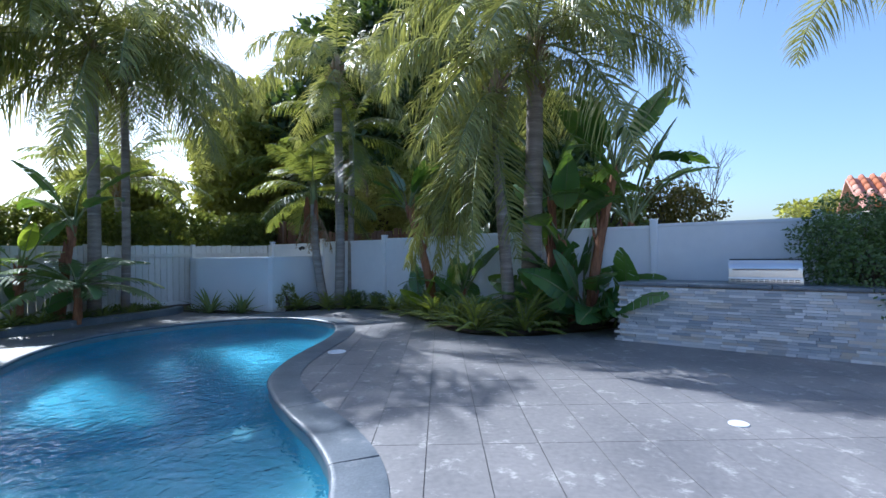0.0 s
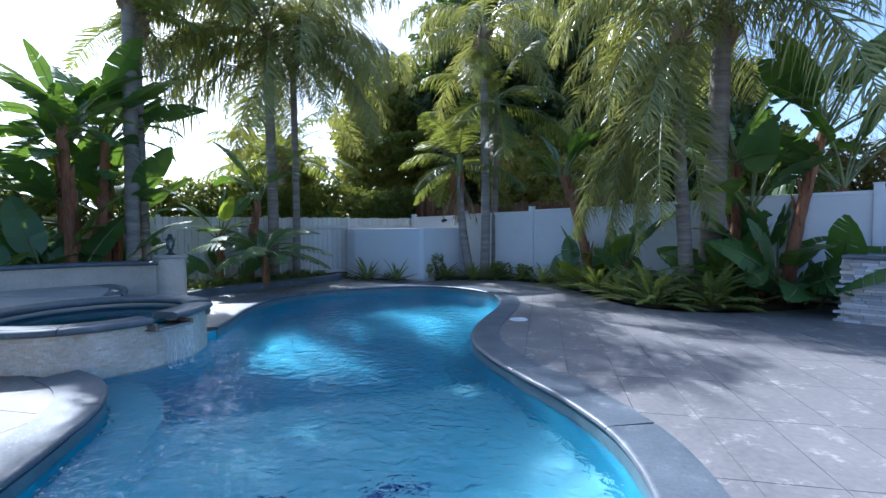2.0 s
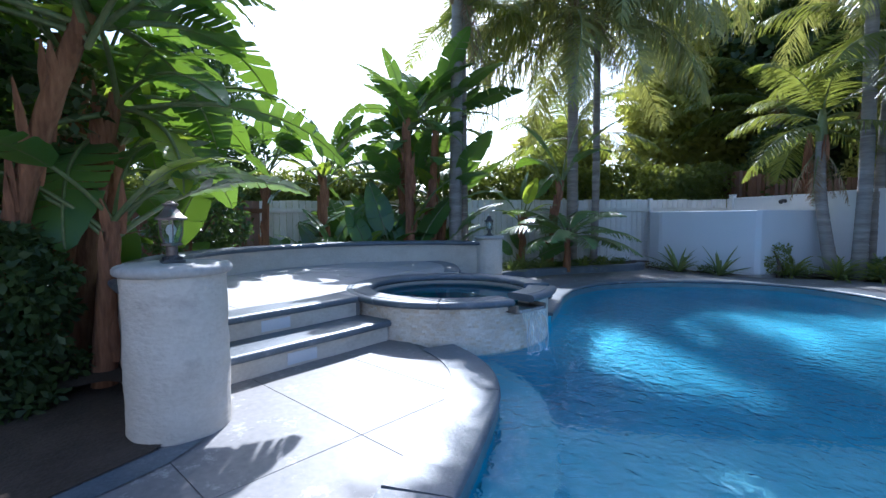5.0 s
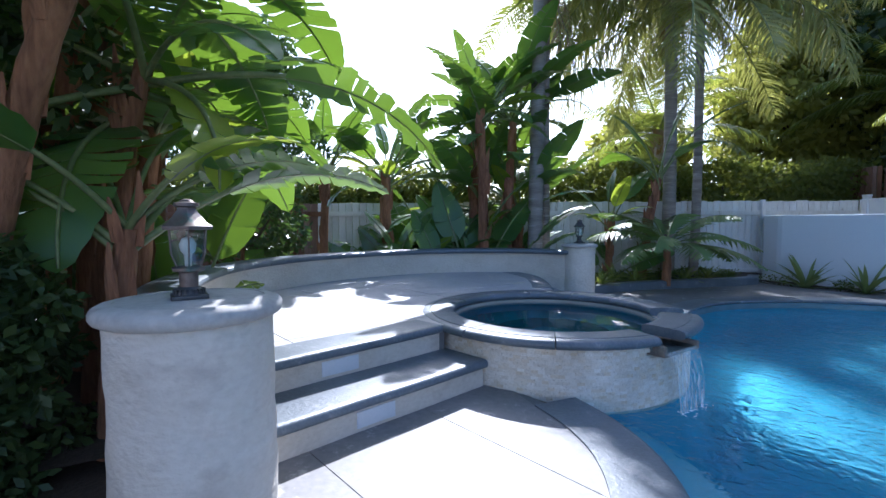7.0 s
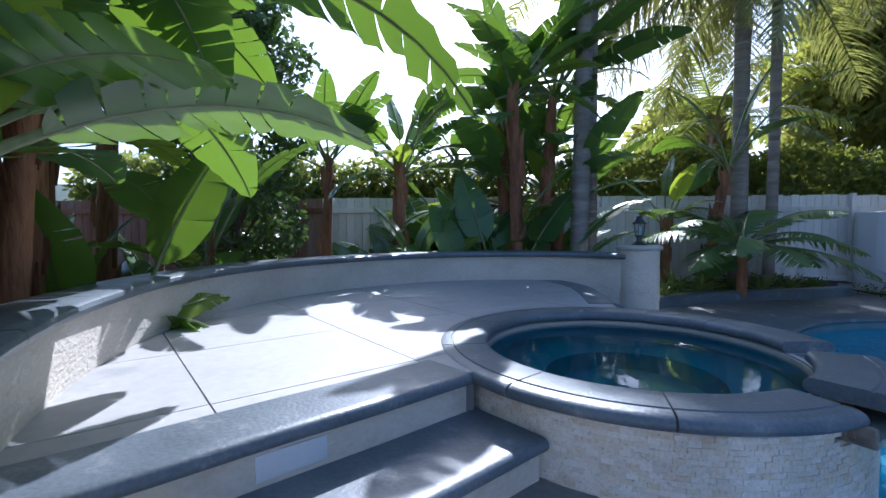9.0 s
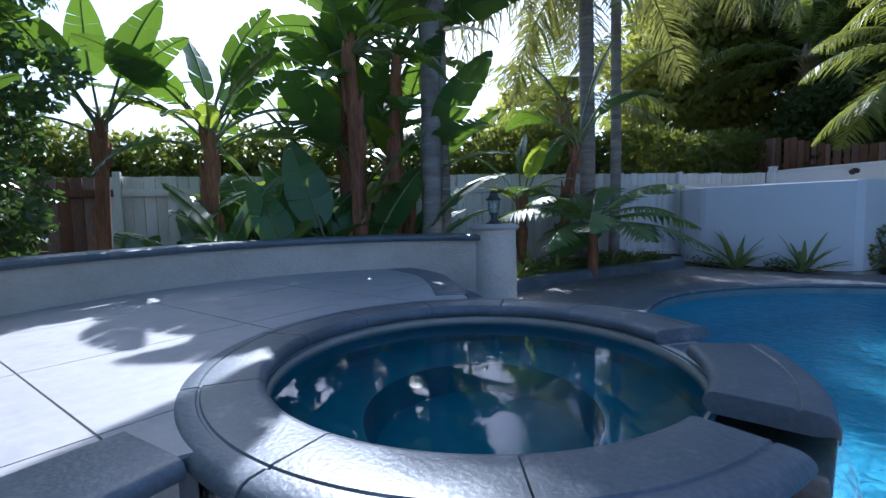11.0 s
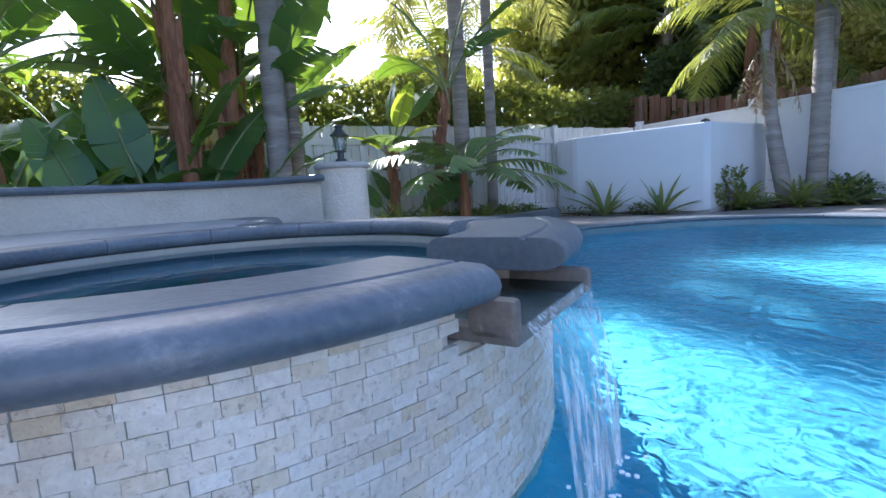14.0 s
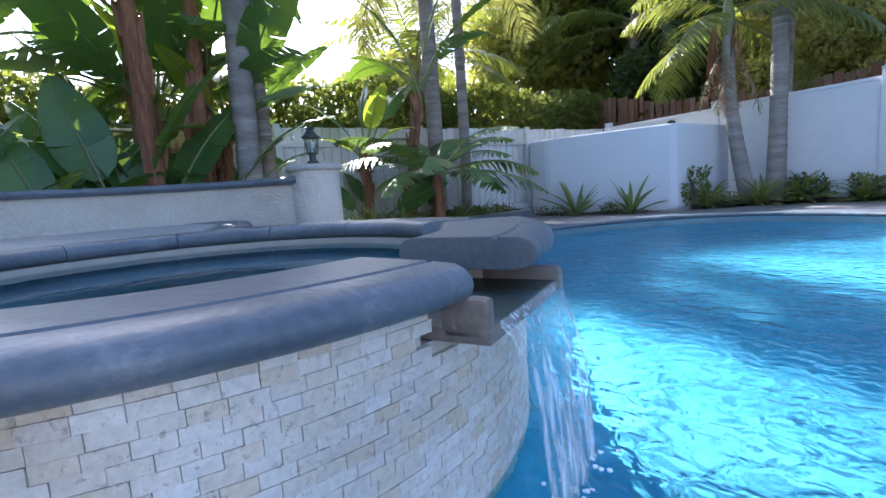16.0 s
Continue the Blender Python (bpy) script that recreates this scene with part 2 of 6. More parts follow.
M = {}
LEDGE_TONES = [(0.30, 0.34, 0.40), (0.62, 0.63, 0.64), (0.42, 0.45, 0.49), (0.60, 0.54, 0.46), (0.70, 0.70, 0.69), (0.34, 0.36, 0.38), (0.50, 0.52, 0.55)]
TRAV_TONES = [(0.78, 0.71, 0.62), (0.72, 0.65, 0.55), (0.80, 0.75, 0.68), (0.68, 0.55, 0.38), (0.76, 0.69, 0.60), (0.67, 0.61, 0.54), (0.78, 0.73, 0.66)]
M["deck"] = surface("stamped_concrete", (0.145, 0.142, 0.148), (0.255, 0.243, 0.24), 0.55, 1.1, 22, 0.35, (0.44, 0.425, 0.41), 4.5, (0.555, 0.66), rough_patch=0.78)
M["joint"] = surface("joint_grit", (0.13, 0.13, 0.135), (0.19, 0.19, 0.19), 0.9, 3, 60, 0.2)
M["upper"] = surface("pale_concrete", (0.36, 0.35, 0.36), (0.46, 0.45, 0.45), 0.6, 0.9, 18, 0.25, (0.28, 0.28, 0.30), 1.4, (0.56, 0.7))
M["coping"] = surface("slate_coping", (0.078, 0.098, 0.122), (0.165, 0.19, 0.22), 0.40, 2.5, 55, 0.5, (0.26, 0.268, 0.28), 5.0, (0.57, 0.7), spec=0.5, rough_patch=0.75)
M["stucco"] = surface("cream_stucco", (0.52, 0.47, 0.40), (0.66, 0.61, 0.54), 0.9, 2.5, 30, 1.0, (0.42, 0.37, 0.32), 3.0, (0.60, 0.78), bump_dist=0.022, stretch=(1, 1, 1.6))
M["whitewall"] = surface("painted_masonry", (0.60, 0.62, 0.66), (0.68, 0.70, 0.73), 0.85, 0.8, 60, 0.25)
M["vinyl"] = surface("white_vinyl", (0.70, 0.72, 0.76), (0.78, 0.79, 0.82), 0.45, 0.8, 6, 0.02)
M["whitewood"] = surface("white_painted_boards", (0.60, 0.58, 0.55), (0.76, 0.75, 0.73), 0.75, 2.5, 40, 0.3, (0.36, 0.31, 0.26), 5.0, (0.63, 0.72), vary=0.07, stretch=(1, 1, 0.25))
M["brownwood"] = surface("weathered_redwood", (0.13, 0.065, 0.04), (0.24, 0.13, 0.085), 0.85, 2.5, 40, 0.4, vary=0.25, stretch=(1, 1, 0.2))
# one plaster in two colours: light lost with water depth is painted in
M["plaster"] = surface("pool_plaster", (0.075, 0.37, 0.52), (0.13, 0.46, 0.60), 0.8, 1.3, 9, 0.1)
M["shelf"] = surface("shallow_water_plaster", (0.26, 0.56, 0.64), (0.40, 0.66, 0.71), 0.8, 1.3, 9, 0.1)
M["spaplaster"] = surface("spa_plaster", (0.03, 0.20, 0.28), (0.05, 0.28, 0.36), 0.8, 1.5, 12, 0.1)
M["tileband"] = surface("waterline_tile", (0.36, 0.34, 0.29), (0.48, 0.45, 0.40), 0.5, 4, 40, 0.2)
M["pooltile"] = surface("pool_waterline_tile", (0.09, 0.16, 0.19), (0.17, 0.24, 0.27), 0.4, 4, 40, 0.2)
M["soil"] = surface("mulch", (0.045, 0.03, 0.02), (0.10, 0.07, 0.05), 0.95, 3, 45, 0.9, bump_dist=0.03)
M["ground"] = surface("dry_ground", (0.10, 0.09, 0.05), (0.18, 0.15, 0.09), 0.95, 0.4, 8, 0.5)
M["travertine"] = surface("split_travertine", (0.40, 0.36, 0.30), (0.84, 0.79, 0.71), 0.8, 3.0, 75, 1.0, (0.24, 0.20, 0.16), 65.0, (0.565, 0.64), vary=0.06, tones=TRAV_TONES, tone_mix=0.42, rough_patch=0.7, bump_dist=0.012)
M["grout"] = surface("grout", (0.40, 0.36, 0.31), (0.54, 0.49, 0.43), 0.95, 5, 60, 0.3)
M["spagrout"] = surface("pale_grout", (0.44, 0.39, 0.33), (0.56, 0.50, 0.43), 0.95, 5, 60, 0.3)
M["spillstone"] = surface("wet_spill_stone", (0.13, 0.115, 0.10), (0.25, 0.22, 0.19), 0.5, 8, 60, 0.6, (0.36, 0.32, 0.27), 9, (0.6, 0.7))
M["ledge"] = surface("ledger_quartzite", (0.36, 0.38, 0.41), (0.60, 0.60, 0.58), 0.7, 4, 50, 0.5, (0.58, 0.50, 0.42), 2.5, (0.56, 0.66), vary=0.22, tones=LEDGE_TONES)
M["metal"] = surface("brushed_steel", (0.55, 0.55, 0.56), (0.66, 0.66, 0.66), 0.28, 3, 80, 0.03, metal=1.0)
M["blackmetal"] = surface("dark_enamel", (0.012, 0.012, 0.013), (0.03, 0.03, 0.03), 0.35, 3, 40, 0.03)
M["lampmetal"] = surface("weathered_bronze", (0.13, 0.10, 0.09), (0.24, 0.20, 0.18), 0.5, 6, 60, 0.2, (0.10, 0.16, 0.15), 12, (0.6, 0.7), metal=0.6)
M["darklamp"] = surface("dark_bronze", (0.05, 0.05, 0.055), (0.10, 0.10, 0.10), 0.5, 6, 60, 0.15, metal=0.5)
M["rooftile"] = surface("clay_roof_tile", (0.34, 0.12, 0.07), (0.52, 0.24, 0.15), 0.85, 3, 40, 0.3, vary=0.2)
M["house"] = surface("house_stucco", (0.55, 0.50, 0.42), (0.63, 0.58, 0.50), 0.9, 1.0, 60, 0.4)
M["poolwater"] = water("pool_water", (0.72, 0.93, 0.99), ((4.5, 0.5), (12.0, 0.36)), 0.85, 0.06)
M["spawater"] = water("spa_water", (0.80, 0.95, 0.97), ((4.0, 0.6), (14.0, 0.2)), 0.06, 0.03)
M["bark"] = surface("fibrous_bark", (0.13, 0.052, 0.028), (0.40, 0.19, 0.10), 0.9, 6, 40, 1.0, stretch=(1, 1, 0.18), bump_dist=0.04)
M["palmbark"] = surface("palm_trunk", (0.15, 0.125, 0.11), (0.36, 0.31, 0.275), 0.85, 1.3, 14, 0.6, (0.42, 0.38, 0.34), 2.0, (0.58, 0.68), stretch=(0.6, 0.6, 7.0))
M["palmbark2"] = surface("king_palm_trunk", (0.17, 0.15, 0.14), (0.36, 0.33, 0.305), 0.8, 1.3, 14, 0.5, (0.38, 0.365, 0.35), 2.0, (0.6, 0.7), stretch=(0.6, 0.6, 7.0))
M["treebark"] = surface("tree_bark", (0.06, 0.045, 0.035), (0.15, 0.115, 0.09), 0.95, 5, 40, 0.8, stretch=(1, 1, 0.3), bump_dist=0.03)
M["thatch"] = surface("dead_frond", (0.20, 0.13, 0.075), (0.38, 0.27, 0.17), 0.9, 4, 50, 0.5, island=0.2)
M["banana"] = leafy("paddle_leaf", (0.036, 0.10, 0.042), (0.12, 0.21, 0.055), 0.30, (0.24, 0.40, 0.03), 0.30, spec=0.55)
M["bananayellow"] = leafy("yellow_paddle_leaf", (0.11, 0.20, 0.02), (0.26, 0.33, 0.04), 0.4, (0.42, 0.52, 0.04), 0.42)
M["stalk"] = surface("leaf_stalk", (0.10, 0.14, 0.05), (0.24, 0.26, 0.11), 0.5, 4, 30, 0.1)
M["palmleaf"] = leafy("palm_leaflet", (0.05, 0.09, 0.025), (0.15, 0.19, 0.05), 0.42, (0.40, 0.46, 0.06), 0.40, 0.2)
M["queenleaf"] = leafy("queen_palm_leaflet", (0.11, 0.145, 0.05), (0.33, 0.33, 0.11), 0.30, (0.46, 0.46, 0.10), 0.34, 0.2, 0.6)
M["kingleaf"] = leafy("king_palm_leaflet", (0.045, 0.085, 0.03), (0.13, 0.17, 0.05), 0.42, (0.38, 0.42, 0.06), 0.38, 0.2)
M["darkleaf"] = leafy("dense_tree_leaf", (0.028, 0.055, 0.02), (0.075, 0.11, 0.03), 0.5, (0.12, 0.18, 0.02), 0.25)
# yellow-green leaf, lightened so that shaded trees look sunlit
M["sunleaf"] = leafy("sunlit_yellow_green_leaf", (0.14, 0.17, 0.04), (0.36, 0.35, 0.09), 0.5, (0.48, 0.48, 0.08), 0.5)
# extra bright leaf colour: stands in for sun on shrubs that lie in shade
M["sunbright"] = leafy("sunlit_bright_leaf", (0.30, 0.30, 0.09), (0.55, 0.50, 0.17), 0.5, (0.60, 0.56, 0.14), 0.5)
M["hedgeleaf"] = leafy("hedge_leaf", (0.055, 0.095, 0.025), (0.17, 0.20, 0.05), 0.5, (0.36, 0.40, 0.06), 0.4)
M["fernleaf"] = leafy("fern_leaf", (0.085, 0.15, 0.065), (0.20, 0.28, 0.10), 0.45, (0.24, 0.36, 0.08), 0.32, 0.2)
M["swordleaf"] = leafy("sword_leaf", (0.15, 0.20, 0.04), (0.34, 0.38, 0.08), 0.45, (0.38, 0.44, 0.05), 0.3, 0.2)
M["agaveleaf"] = leafy("variegated_leaf", (0.10, 0.15, 0.05), (0.24, 0.28, 0.10), 0.4, (0.30, 0.38, 0.08), 0.2, 0.2)
M["shrubleaf"] = leafy("dark_shrub_leaf", (0.04, 0.08, 0.03), (0.12, 0.17, 0.05), 0.42, (0.14, 0.24, 0.04), 0.25)
M["rustleaf"] = leafy("citrus_leaf", (0.04, 0.07, 0.015), (0.20, 0.13, 0.03), 0.5, (0.3, 0.25, 0.04), 0.3)
M["grassleaf"] = leafy("groundcover_leaf", (0.04, 0.08, 0.015), (0.12, 0.16, 0.03), 0.5, (0.25, 0.32, 0.04), 0.3)
M["hill"] = surface("wooded_hill", (0.05, 0.075, 0.06), (0.10, 0.13, 0.09), 0.95, 0.08, 0.6, 0.5)

# ---- plan ----
DECK2, STEP, WATER, SPAWATER = 0.41, 0.205, -0.115, 0.315
SPA, SPA_IN, SPA_OUT = (-5.71, 3.12), 0.93, 1.26
POOL_KEYS = [(0.26, 1.5), (0.22, 2.05), (0.03, 2.65), (-0.35, 3.2), (-0.80, 3.68), (-1.20, 4.15), (-1.55, 4.7), (-1.75, 5.4), (-1.83, 6.2), (-1.88, 7.1), (-2.05, 7.95), (-2.45, 8.75), (-3.05, 9.25), (-3.85, 9.5), (-4.65, 9.3), (-5.45, 8.72), (-5.98, 8.0), (-6.25, 7.2), (-6.18, 6.35), (-5.85, 5.55), (-5.45, 4.9), (-5.1, 4.3)]
PENINSULA = [(-4.75, 2.38), (-4.35, 2.30), (-3.95, 2.12), (-3.57, 1.80), (-3.16, 1.26), (-2.80, 0.74), (-2.45, 0.42), (-1.95, 0.2), (-1.3, 0.12), (-0.6, 0.2), (-0.05, 0.6), (0.22, 1.1)]
pool_far = catmull(POOL_KEYS, 6)
pool_near = catmull(PENINSULA, 6)
spa_arc = circle2(SPA, SPA_OUT - 0.09, 58, -38, 24)
POOL = pool_far + spa_arc + pool_near          # runs anticlockwise: the water lies to its left


def around(off):
    """Outline that leaves out the pool and the spa together, off metres outside the pool's edge."""
    return offset2(pool_far, -off)[:-1] + circle2(SPA, 1.10, 84, 298, 36) + offset2(pool_near, -off)[1:]


FENCE_CORNER = Vector((-6.32, 13.35))
VINYL_DIR = (Vector((3.70, 8.66)) - FENCE_CORNER).normalized()
WOOD_DIR = (Vector((-11.8, 3.45)) - FENCE_CORNER).normalized()


def box_along(bm, a, d, s0, s1, off, thick, z0, z1, bevel=0.0):
    """A box whose length runs along the plan direction d from a."""
    n = Vector((-d.y, d.x))
    c = a + d * ((s0 + s1) / 2) + n * off
    box(bm, c.x, c.y, (z0 + z1) / 2, abs(s1 - s0), thick, z1 - z0, math.degrees(math.atan2(d.y, d.x)), bevel)


# ground to the horizon, with the pool dug into it
bm = bmesh.new()
sheet(bm, [(-900, -900), (900, -900), (900, 900), (-900, 900)], [around(0.1)], -0.035)
ground = tagged(part("ground", bm, M["ground"], smooth=False), "dry brown earth around the paved yard", "ground", kind="structure")

# pool shell, its wall rounding into the floor
bm = bmesh.new()
FLOOR = -1.2


def depth_at(y):
    return FLOOR


n_ = len(POOL)
shell = []
for off, k in ((0.0, 0.0), (0.01, 0.45), (0.06, 0.70), (0.16, 0.87), (0.26, 0.97), (0.34, 1.0)):
    ln = offset2(POOL, off, True)
    shell.append([bm.verts.new((p[0], p[1], -0.03 + (depth_at(p[1]) + 0.03) * k)) for p in ln])
for a, b in zip(shell, shell[1:]):
    for i in range(n_):
        j = (i + 1) % n_
        bm.faces.new((a[i], b[i], b[j], a[j]))
floor_bm = bmesh.new()
sheet(floor_bm, POOL, [], FLOOR + 0.002)
floor_me = mesh_of(floor_bm, "floor", M["plaster"])
bm.from_mesh(floor_me)
bmesh.ops.recalc_face_normals(bm, faces=bm.faces[:])
pool_basin = tagged(part("pool_basin", bm, M["plaster"], label=""), "plastered freeform swimming pool shell, coloured blue for deep water", "pool", kind="structure")

bm = bmesh.new()
sweep(bm, pool_near + pool_far, [(0.0, -0.16), (0.012, -0.16), (0.012, -0.045), (0.0, -0.045)])
tagged(part("waterline_band", bm, M["pooltile"]), "blue-grey tile band along the pool's waterline", "tile band", kind="structure")

# raised floor of the shallow end, ending in a straight drop, and a seat ledge
bm = bmesh.new()
sheet(bm, POOL, [], -0.62)
sa, sb = Vector((-3.0, 2.72, 0)), Vector((-1.45, 4.0, 0))
sdir = (sb - sa).normalized()
bmesh.ops.bisect_plane(bm, geom=bm.verts[:] + bm.edges[:] + bm.faces[:], plane_co=sa, plane_no=Vector((-sdir.y, sdir.x, 0)), clear_outer=True)
lip_edges = [e for e in bm.edges if e.is_boundary and all(abs((v.co - sa).dot(Vector((-sdir.y, sdir.x, 0)))) < 1e-3 for v in e.verts)]
r = bmesh.ops.extrude_edge_only(bm, edges=lip_edges)
bmesh.ops.translate(bm, verts=[g for g in r["geom"] if isinstance(g, bmesh.types.BMVert)], vec=(0, 0, -0.6))
tagged(part("pool_shallows", bm, M["shelf"], smooth=False), "plastered raised floor of the pool's shallow end, coloured paler for shallow water", "pool floor", kind="structure")
ledge_line = [p for p in pool_near if p[0] < -1.0]
bm = bmesh.new()
sweep(bm, ledge_line, [(0.02, -0.64), (0.42, -0.64), (0.40, -0.36), (0.02, -0.34)])
tagged(part("pool_ledge", bm, M["shelf"]), "plastered seat ledge under water, coloured paler for its small depth", "pool ledge", kind="structure")

bm = bmesh.new()
sheet(bm, offset2(POOL, -0.012, True), [], WATER)
tagged(part("pool_water", bm, M["poolwater"], smooth=False), "clear blue pool water with small ripples", "water", kind="structure").visible_shadow = False

# paving of the lower deck with scored joints
cope_out = around(0.33)
BED_FRONT = catmull([(-7.15, 10.35), (-6.2, 10.2), (-5.0, 10.25), (-4.2, 10.7), (-3.2, 11.2), (-2.2, 11.0), (-1.3, 10.2), (-0.55, 9.1), (0.1, 8.0), (0.75, 7.6), (1.4, 7.6), (2.0, 7.85), (3.05, 8.6)], 5)
CURB = catmull([(-7.72, 5.9), (-7.78, 6.6), (-7.70, 7.4), (-7.45, 8.3), (-7.15, 9.1), (-6.95, 9.9), (-7.10, 10.4)], 6)
deck_outer = [Vector((3.05, 8.6)), Vector((9.0, 5.5)), Vector((9.0, -5.4)), Vector((-5.4, -5.4)), Vector((-5.4, -0.2)), Vector((-8.6, 0.2)), Vector((-8.3, 5.2)), Vector((-7.75, 5.9))] + CURB[1:] + BED_FRONT[1:-1]
bm = bmesh.new()
sheet(bm, deck_outer, [cope_out], -0.004)
cuts = []
ang = math.radians(9)
for k in list(range(-8, 0, 2)) + list(range(0, 24)):
    cuts.append((Vector((1.05 + (k - 3) * 0.415, 0, 0)), Vector((math.cos(ang), math.sin(ang), 0))))
ang2 = math.radians(99)
for k in range(-6, 16):
    cuts.append((Vector((0, k * 0.84 - 0.3, 0)), Vector((math.cos(ang2), math.sin(ang2), 0))))
for co, no in cuts:
    for s in (-0.003, 0.003):
        bmesh.ops.bisect_plane(bm, geom=bm.verts[:] + bm.edges[:] + bm.faces[:], plane_co=co + no * s, plane_no=no)
dead = []
for f in bm.faces:
    c = f.calc_center_median()
    if any(abs((c - co).dot(no)) < 0.003 for co, no in cuts):
        dead.append(f)
bmesh.ops.delete(bm, geom=dead, context='FACES')
r = bmesh.ops.extrude_face_region(bm, geom=bm.faces[:])
bmesh.ops.translate(bm, verts=[g for g in r["geom"] if isinstance(g, bmesh.types.BMVert)], vec=(0, 0, 0.004))
bmesh.ops.recalc_face_normals(bm, faces=bm.faces[:])
tagged(part("paving", bm, M["deck"], smooth=False), "grey stamped concrete pool deck with pale worn patches", "paving", kind="structure")
bm = bmesh.new()
sheet(bm, deck_outer, [around(0.2)], -0.012)
tagged(part("paving_bed", bm, M["joint"], smooth=False), "dark grit in the deck's scored joints", "paving joint", kind="structure")

# pool coping in separate stones
coping = tagged(new("pool_coping"), "slate grey bullnose coping along the pool edge", "coping", kind="structure")
dry = pool_near + pool_far
sec = [(-0.335, -0.03), (-0.01, -0.045)] + [(-0.01 + 0.035 * math.cos(a), -0.015 + 0.028 * math.sin(a)) for a in [-1.2, -0.6, 0, 0.6, 1.1]] + [(-0.02, 0.012), (-0.33, 0.010)]
line = dry
acc, start = 0.0, 0
for i in range(1, len(line)):
    acc += (line[i] - line[i - 1]).length
    if acc > 1.25 or i == len(line) - 1:
        seg = [p.copy() for p in line[start:i + 1]]
        d0, d1 = (seg[1] - seg[0]).normalized(), (seg[-2] - seg[-1]).normalized()
        seg[0] += d0 * 0.004
        seg[-1] += d1 * 0.004
        bm = bmesh.new()
        sweep(bm, seg, sec)
        part("coping_stone", bm, M["coping"], coping)
        acc, start = 0.0, i

# raised terrace with its retaining wall, steps and spa
WALL = catmull([(-7.62, 5.42), (-8.35, 5.05), (-8.92, 4.25), (-9.12, 3.3), (-9.0, 2.25), (-8.5, 1.25), (-7.7, 0.55), (-6.7, 0.18), (-5.75, 0.06), (-4.85, 0.10)], 8)
step_line = catmull([(-5.30, -0.15), (-5.38, 0.35), (-5.49, 0.85), (-5.58, 1.3), (-5.70, 1.84)], 6)
back_edge = catmull([(-6.72, 4.12), (-7.2, 4.5), (-7.75, 4.85), (-8.3, 5.0), (-8.5, 5.0)], 6)
spa_back = circle2(SPA, SPA_OUT - 0.03, 271, 134, 30)
terrace = step_line + spa_back + back_edge[1:] + [p for p in WALL if p[1] < 4.9 and p[0] < -5.35]
bm = bmesh.new()
prism(bm, terrace, -0.02, DECK2 - 0.012)
tagged(part("terrace_core", bm, M["joint"], smooth=False), "concrete core of the raised terrace", "terrace", kind="structure")
bm = bmesh.new()
sheet(bm, terrace, [], DECK2 - 0.011)
tcuts = []
for k in range(5):
    tcuts.append((Vector((-6.0 - 0.98 * k, 1.6, 0)), Vector((math.cos(math.radians(8)), math.sin(math.radians(8)), 0))))
for k in range(5):
    tcuts.append((Vector((-6.5, 0.6 + 1.05 * k, 0)), Vector((math.cos(math.radians(98)), math.sin(math.radians(98)), 0))))
for co, no in tcuts:
    for s in (-0.004, 0.004):
        bmesh.ops.bisect_plane(bm, geom=bm.verts[:] + bm.edges[:] + bm.faces[:], plane_co=co + no * s, plane_no=no)
bmesh.ops.delete(bm, geom=[f for f in bm.faces if any(abs((f.calc_center_median() - co).dot(no)) < 0.004 for co, no in tcuts)], context='FACES')
r = bmesh.ops.extrude_face_region(bm, geom=bm.faces[:])
bmesh.ops.translate(bm, verts=[g for g in r["geom"] if isinstance(g, bmesh.types.BMVert)], vec=(0, 0, 0.011))
bmesh.ops.recalc_face_normals(bm, faces=bm.faces[:])
tagged(part("terrace_paving", bm, M["upper"], smooth=False), "pale grey concrete terrace floor with scored joints", "paving", kind="structure")

# two curved steps: stucco risers and slate noses
front1 = offset2(step_line, -0.42)
front1[-1] = Vector((-5.30, 1.99))
steps = tagged(new("terrace_steps"), "two curved steps with slate treads and cream risers", "steps", kind="structure")
bm = bmesh.new()
sweep(bm, step_line, [(0.28, DECK2 - 0.055), (0.0, DECK2 - 0.06)] + [(-0.02 + 0.035 * math.cos(a) * -1, DECK2 - 0.027 + 0.033 * math.sin(a)) for a in [-1.3, -0.8, -0.3, 0.3, 0.8, 1.3]] + [(0.0, DECK2 + 0.007), (0.28, DECK2 + 0.005)])
part("tread", bm, M["coping"], steps)
bm = bmesh.new()
sweep(bm, step_line, [(0.1, STEP - 0.01), (-0.012, STEP - 0.01), (-0.012, DECK2 - 0.058), (0.1, DECK2 - 0.058)])
part("riser", bm, M["stucco"], steps)
bm = bmesh.new()
sweep(bm, front1, [(0.46, STEP - 0.055), (0.0, STEP - 0.06)] + [(-0.02 - 0.035 * math.cos(a), STEP - 0.027 + 0.033 * math.sin(a)) for a in [-1.3, -0.8, -0.3, 0.3, 0.8, 1.3]] + [(0.0, STEP + 0.007), (0.46, STEP + 0.005)])
part("tread", bm, M["coping"], steps)
bm = bmesh.new()
sweep(bm, front1, [(0.42, -0.01), (0.0, -0.01), (0.0, STEP - 0.058), (0.42, STEP - 0.058)])
part("riser", bm, M["stucco"], steps)
# small pale tiles set into the risers
for ln, s, zc in ((step_line, 13, (STEP + DECK2) / 2 - 0.025), (front1, 13, STEP / 2 - 0.03)):
    p, q = ln[s], ln[s + 2]
    d = (q - p).normalized()
    bm = bmesh.new()
    box_along(bm, p, d, -0.12, 0.16, -0.012 if ln is step_line else -0.003, 0.012, zc - 0.05, zc + 0.05, 0.003)
    part("riser_tile", bm, M["whitewall"], steps, "pale blue-grey tile set into the riser")

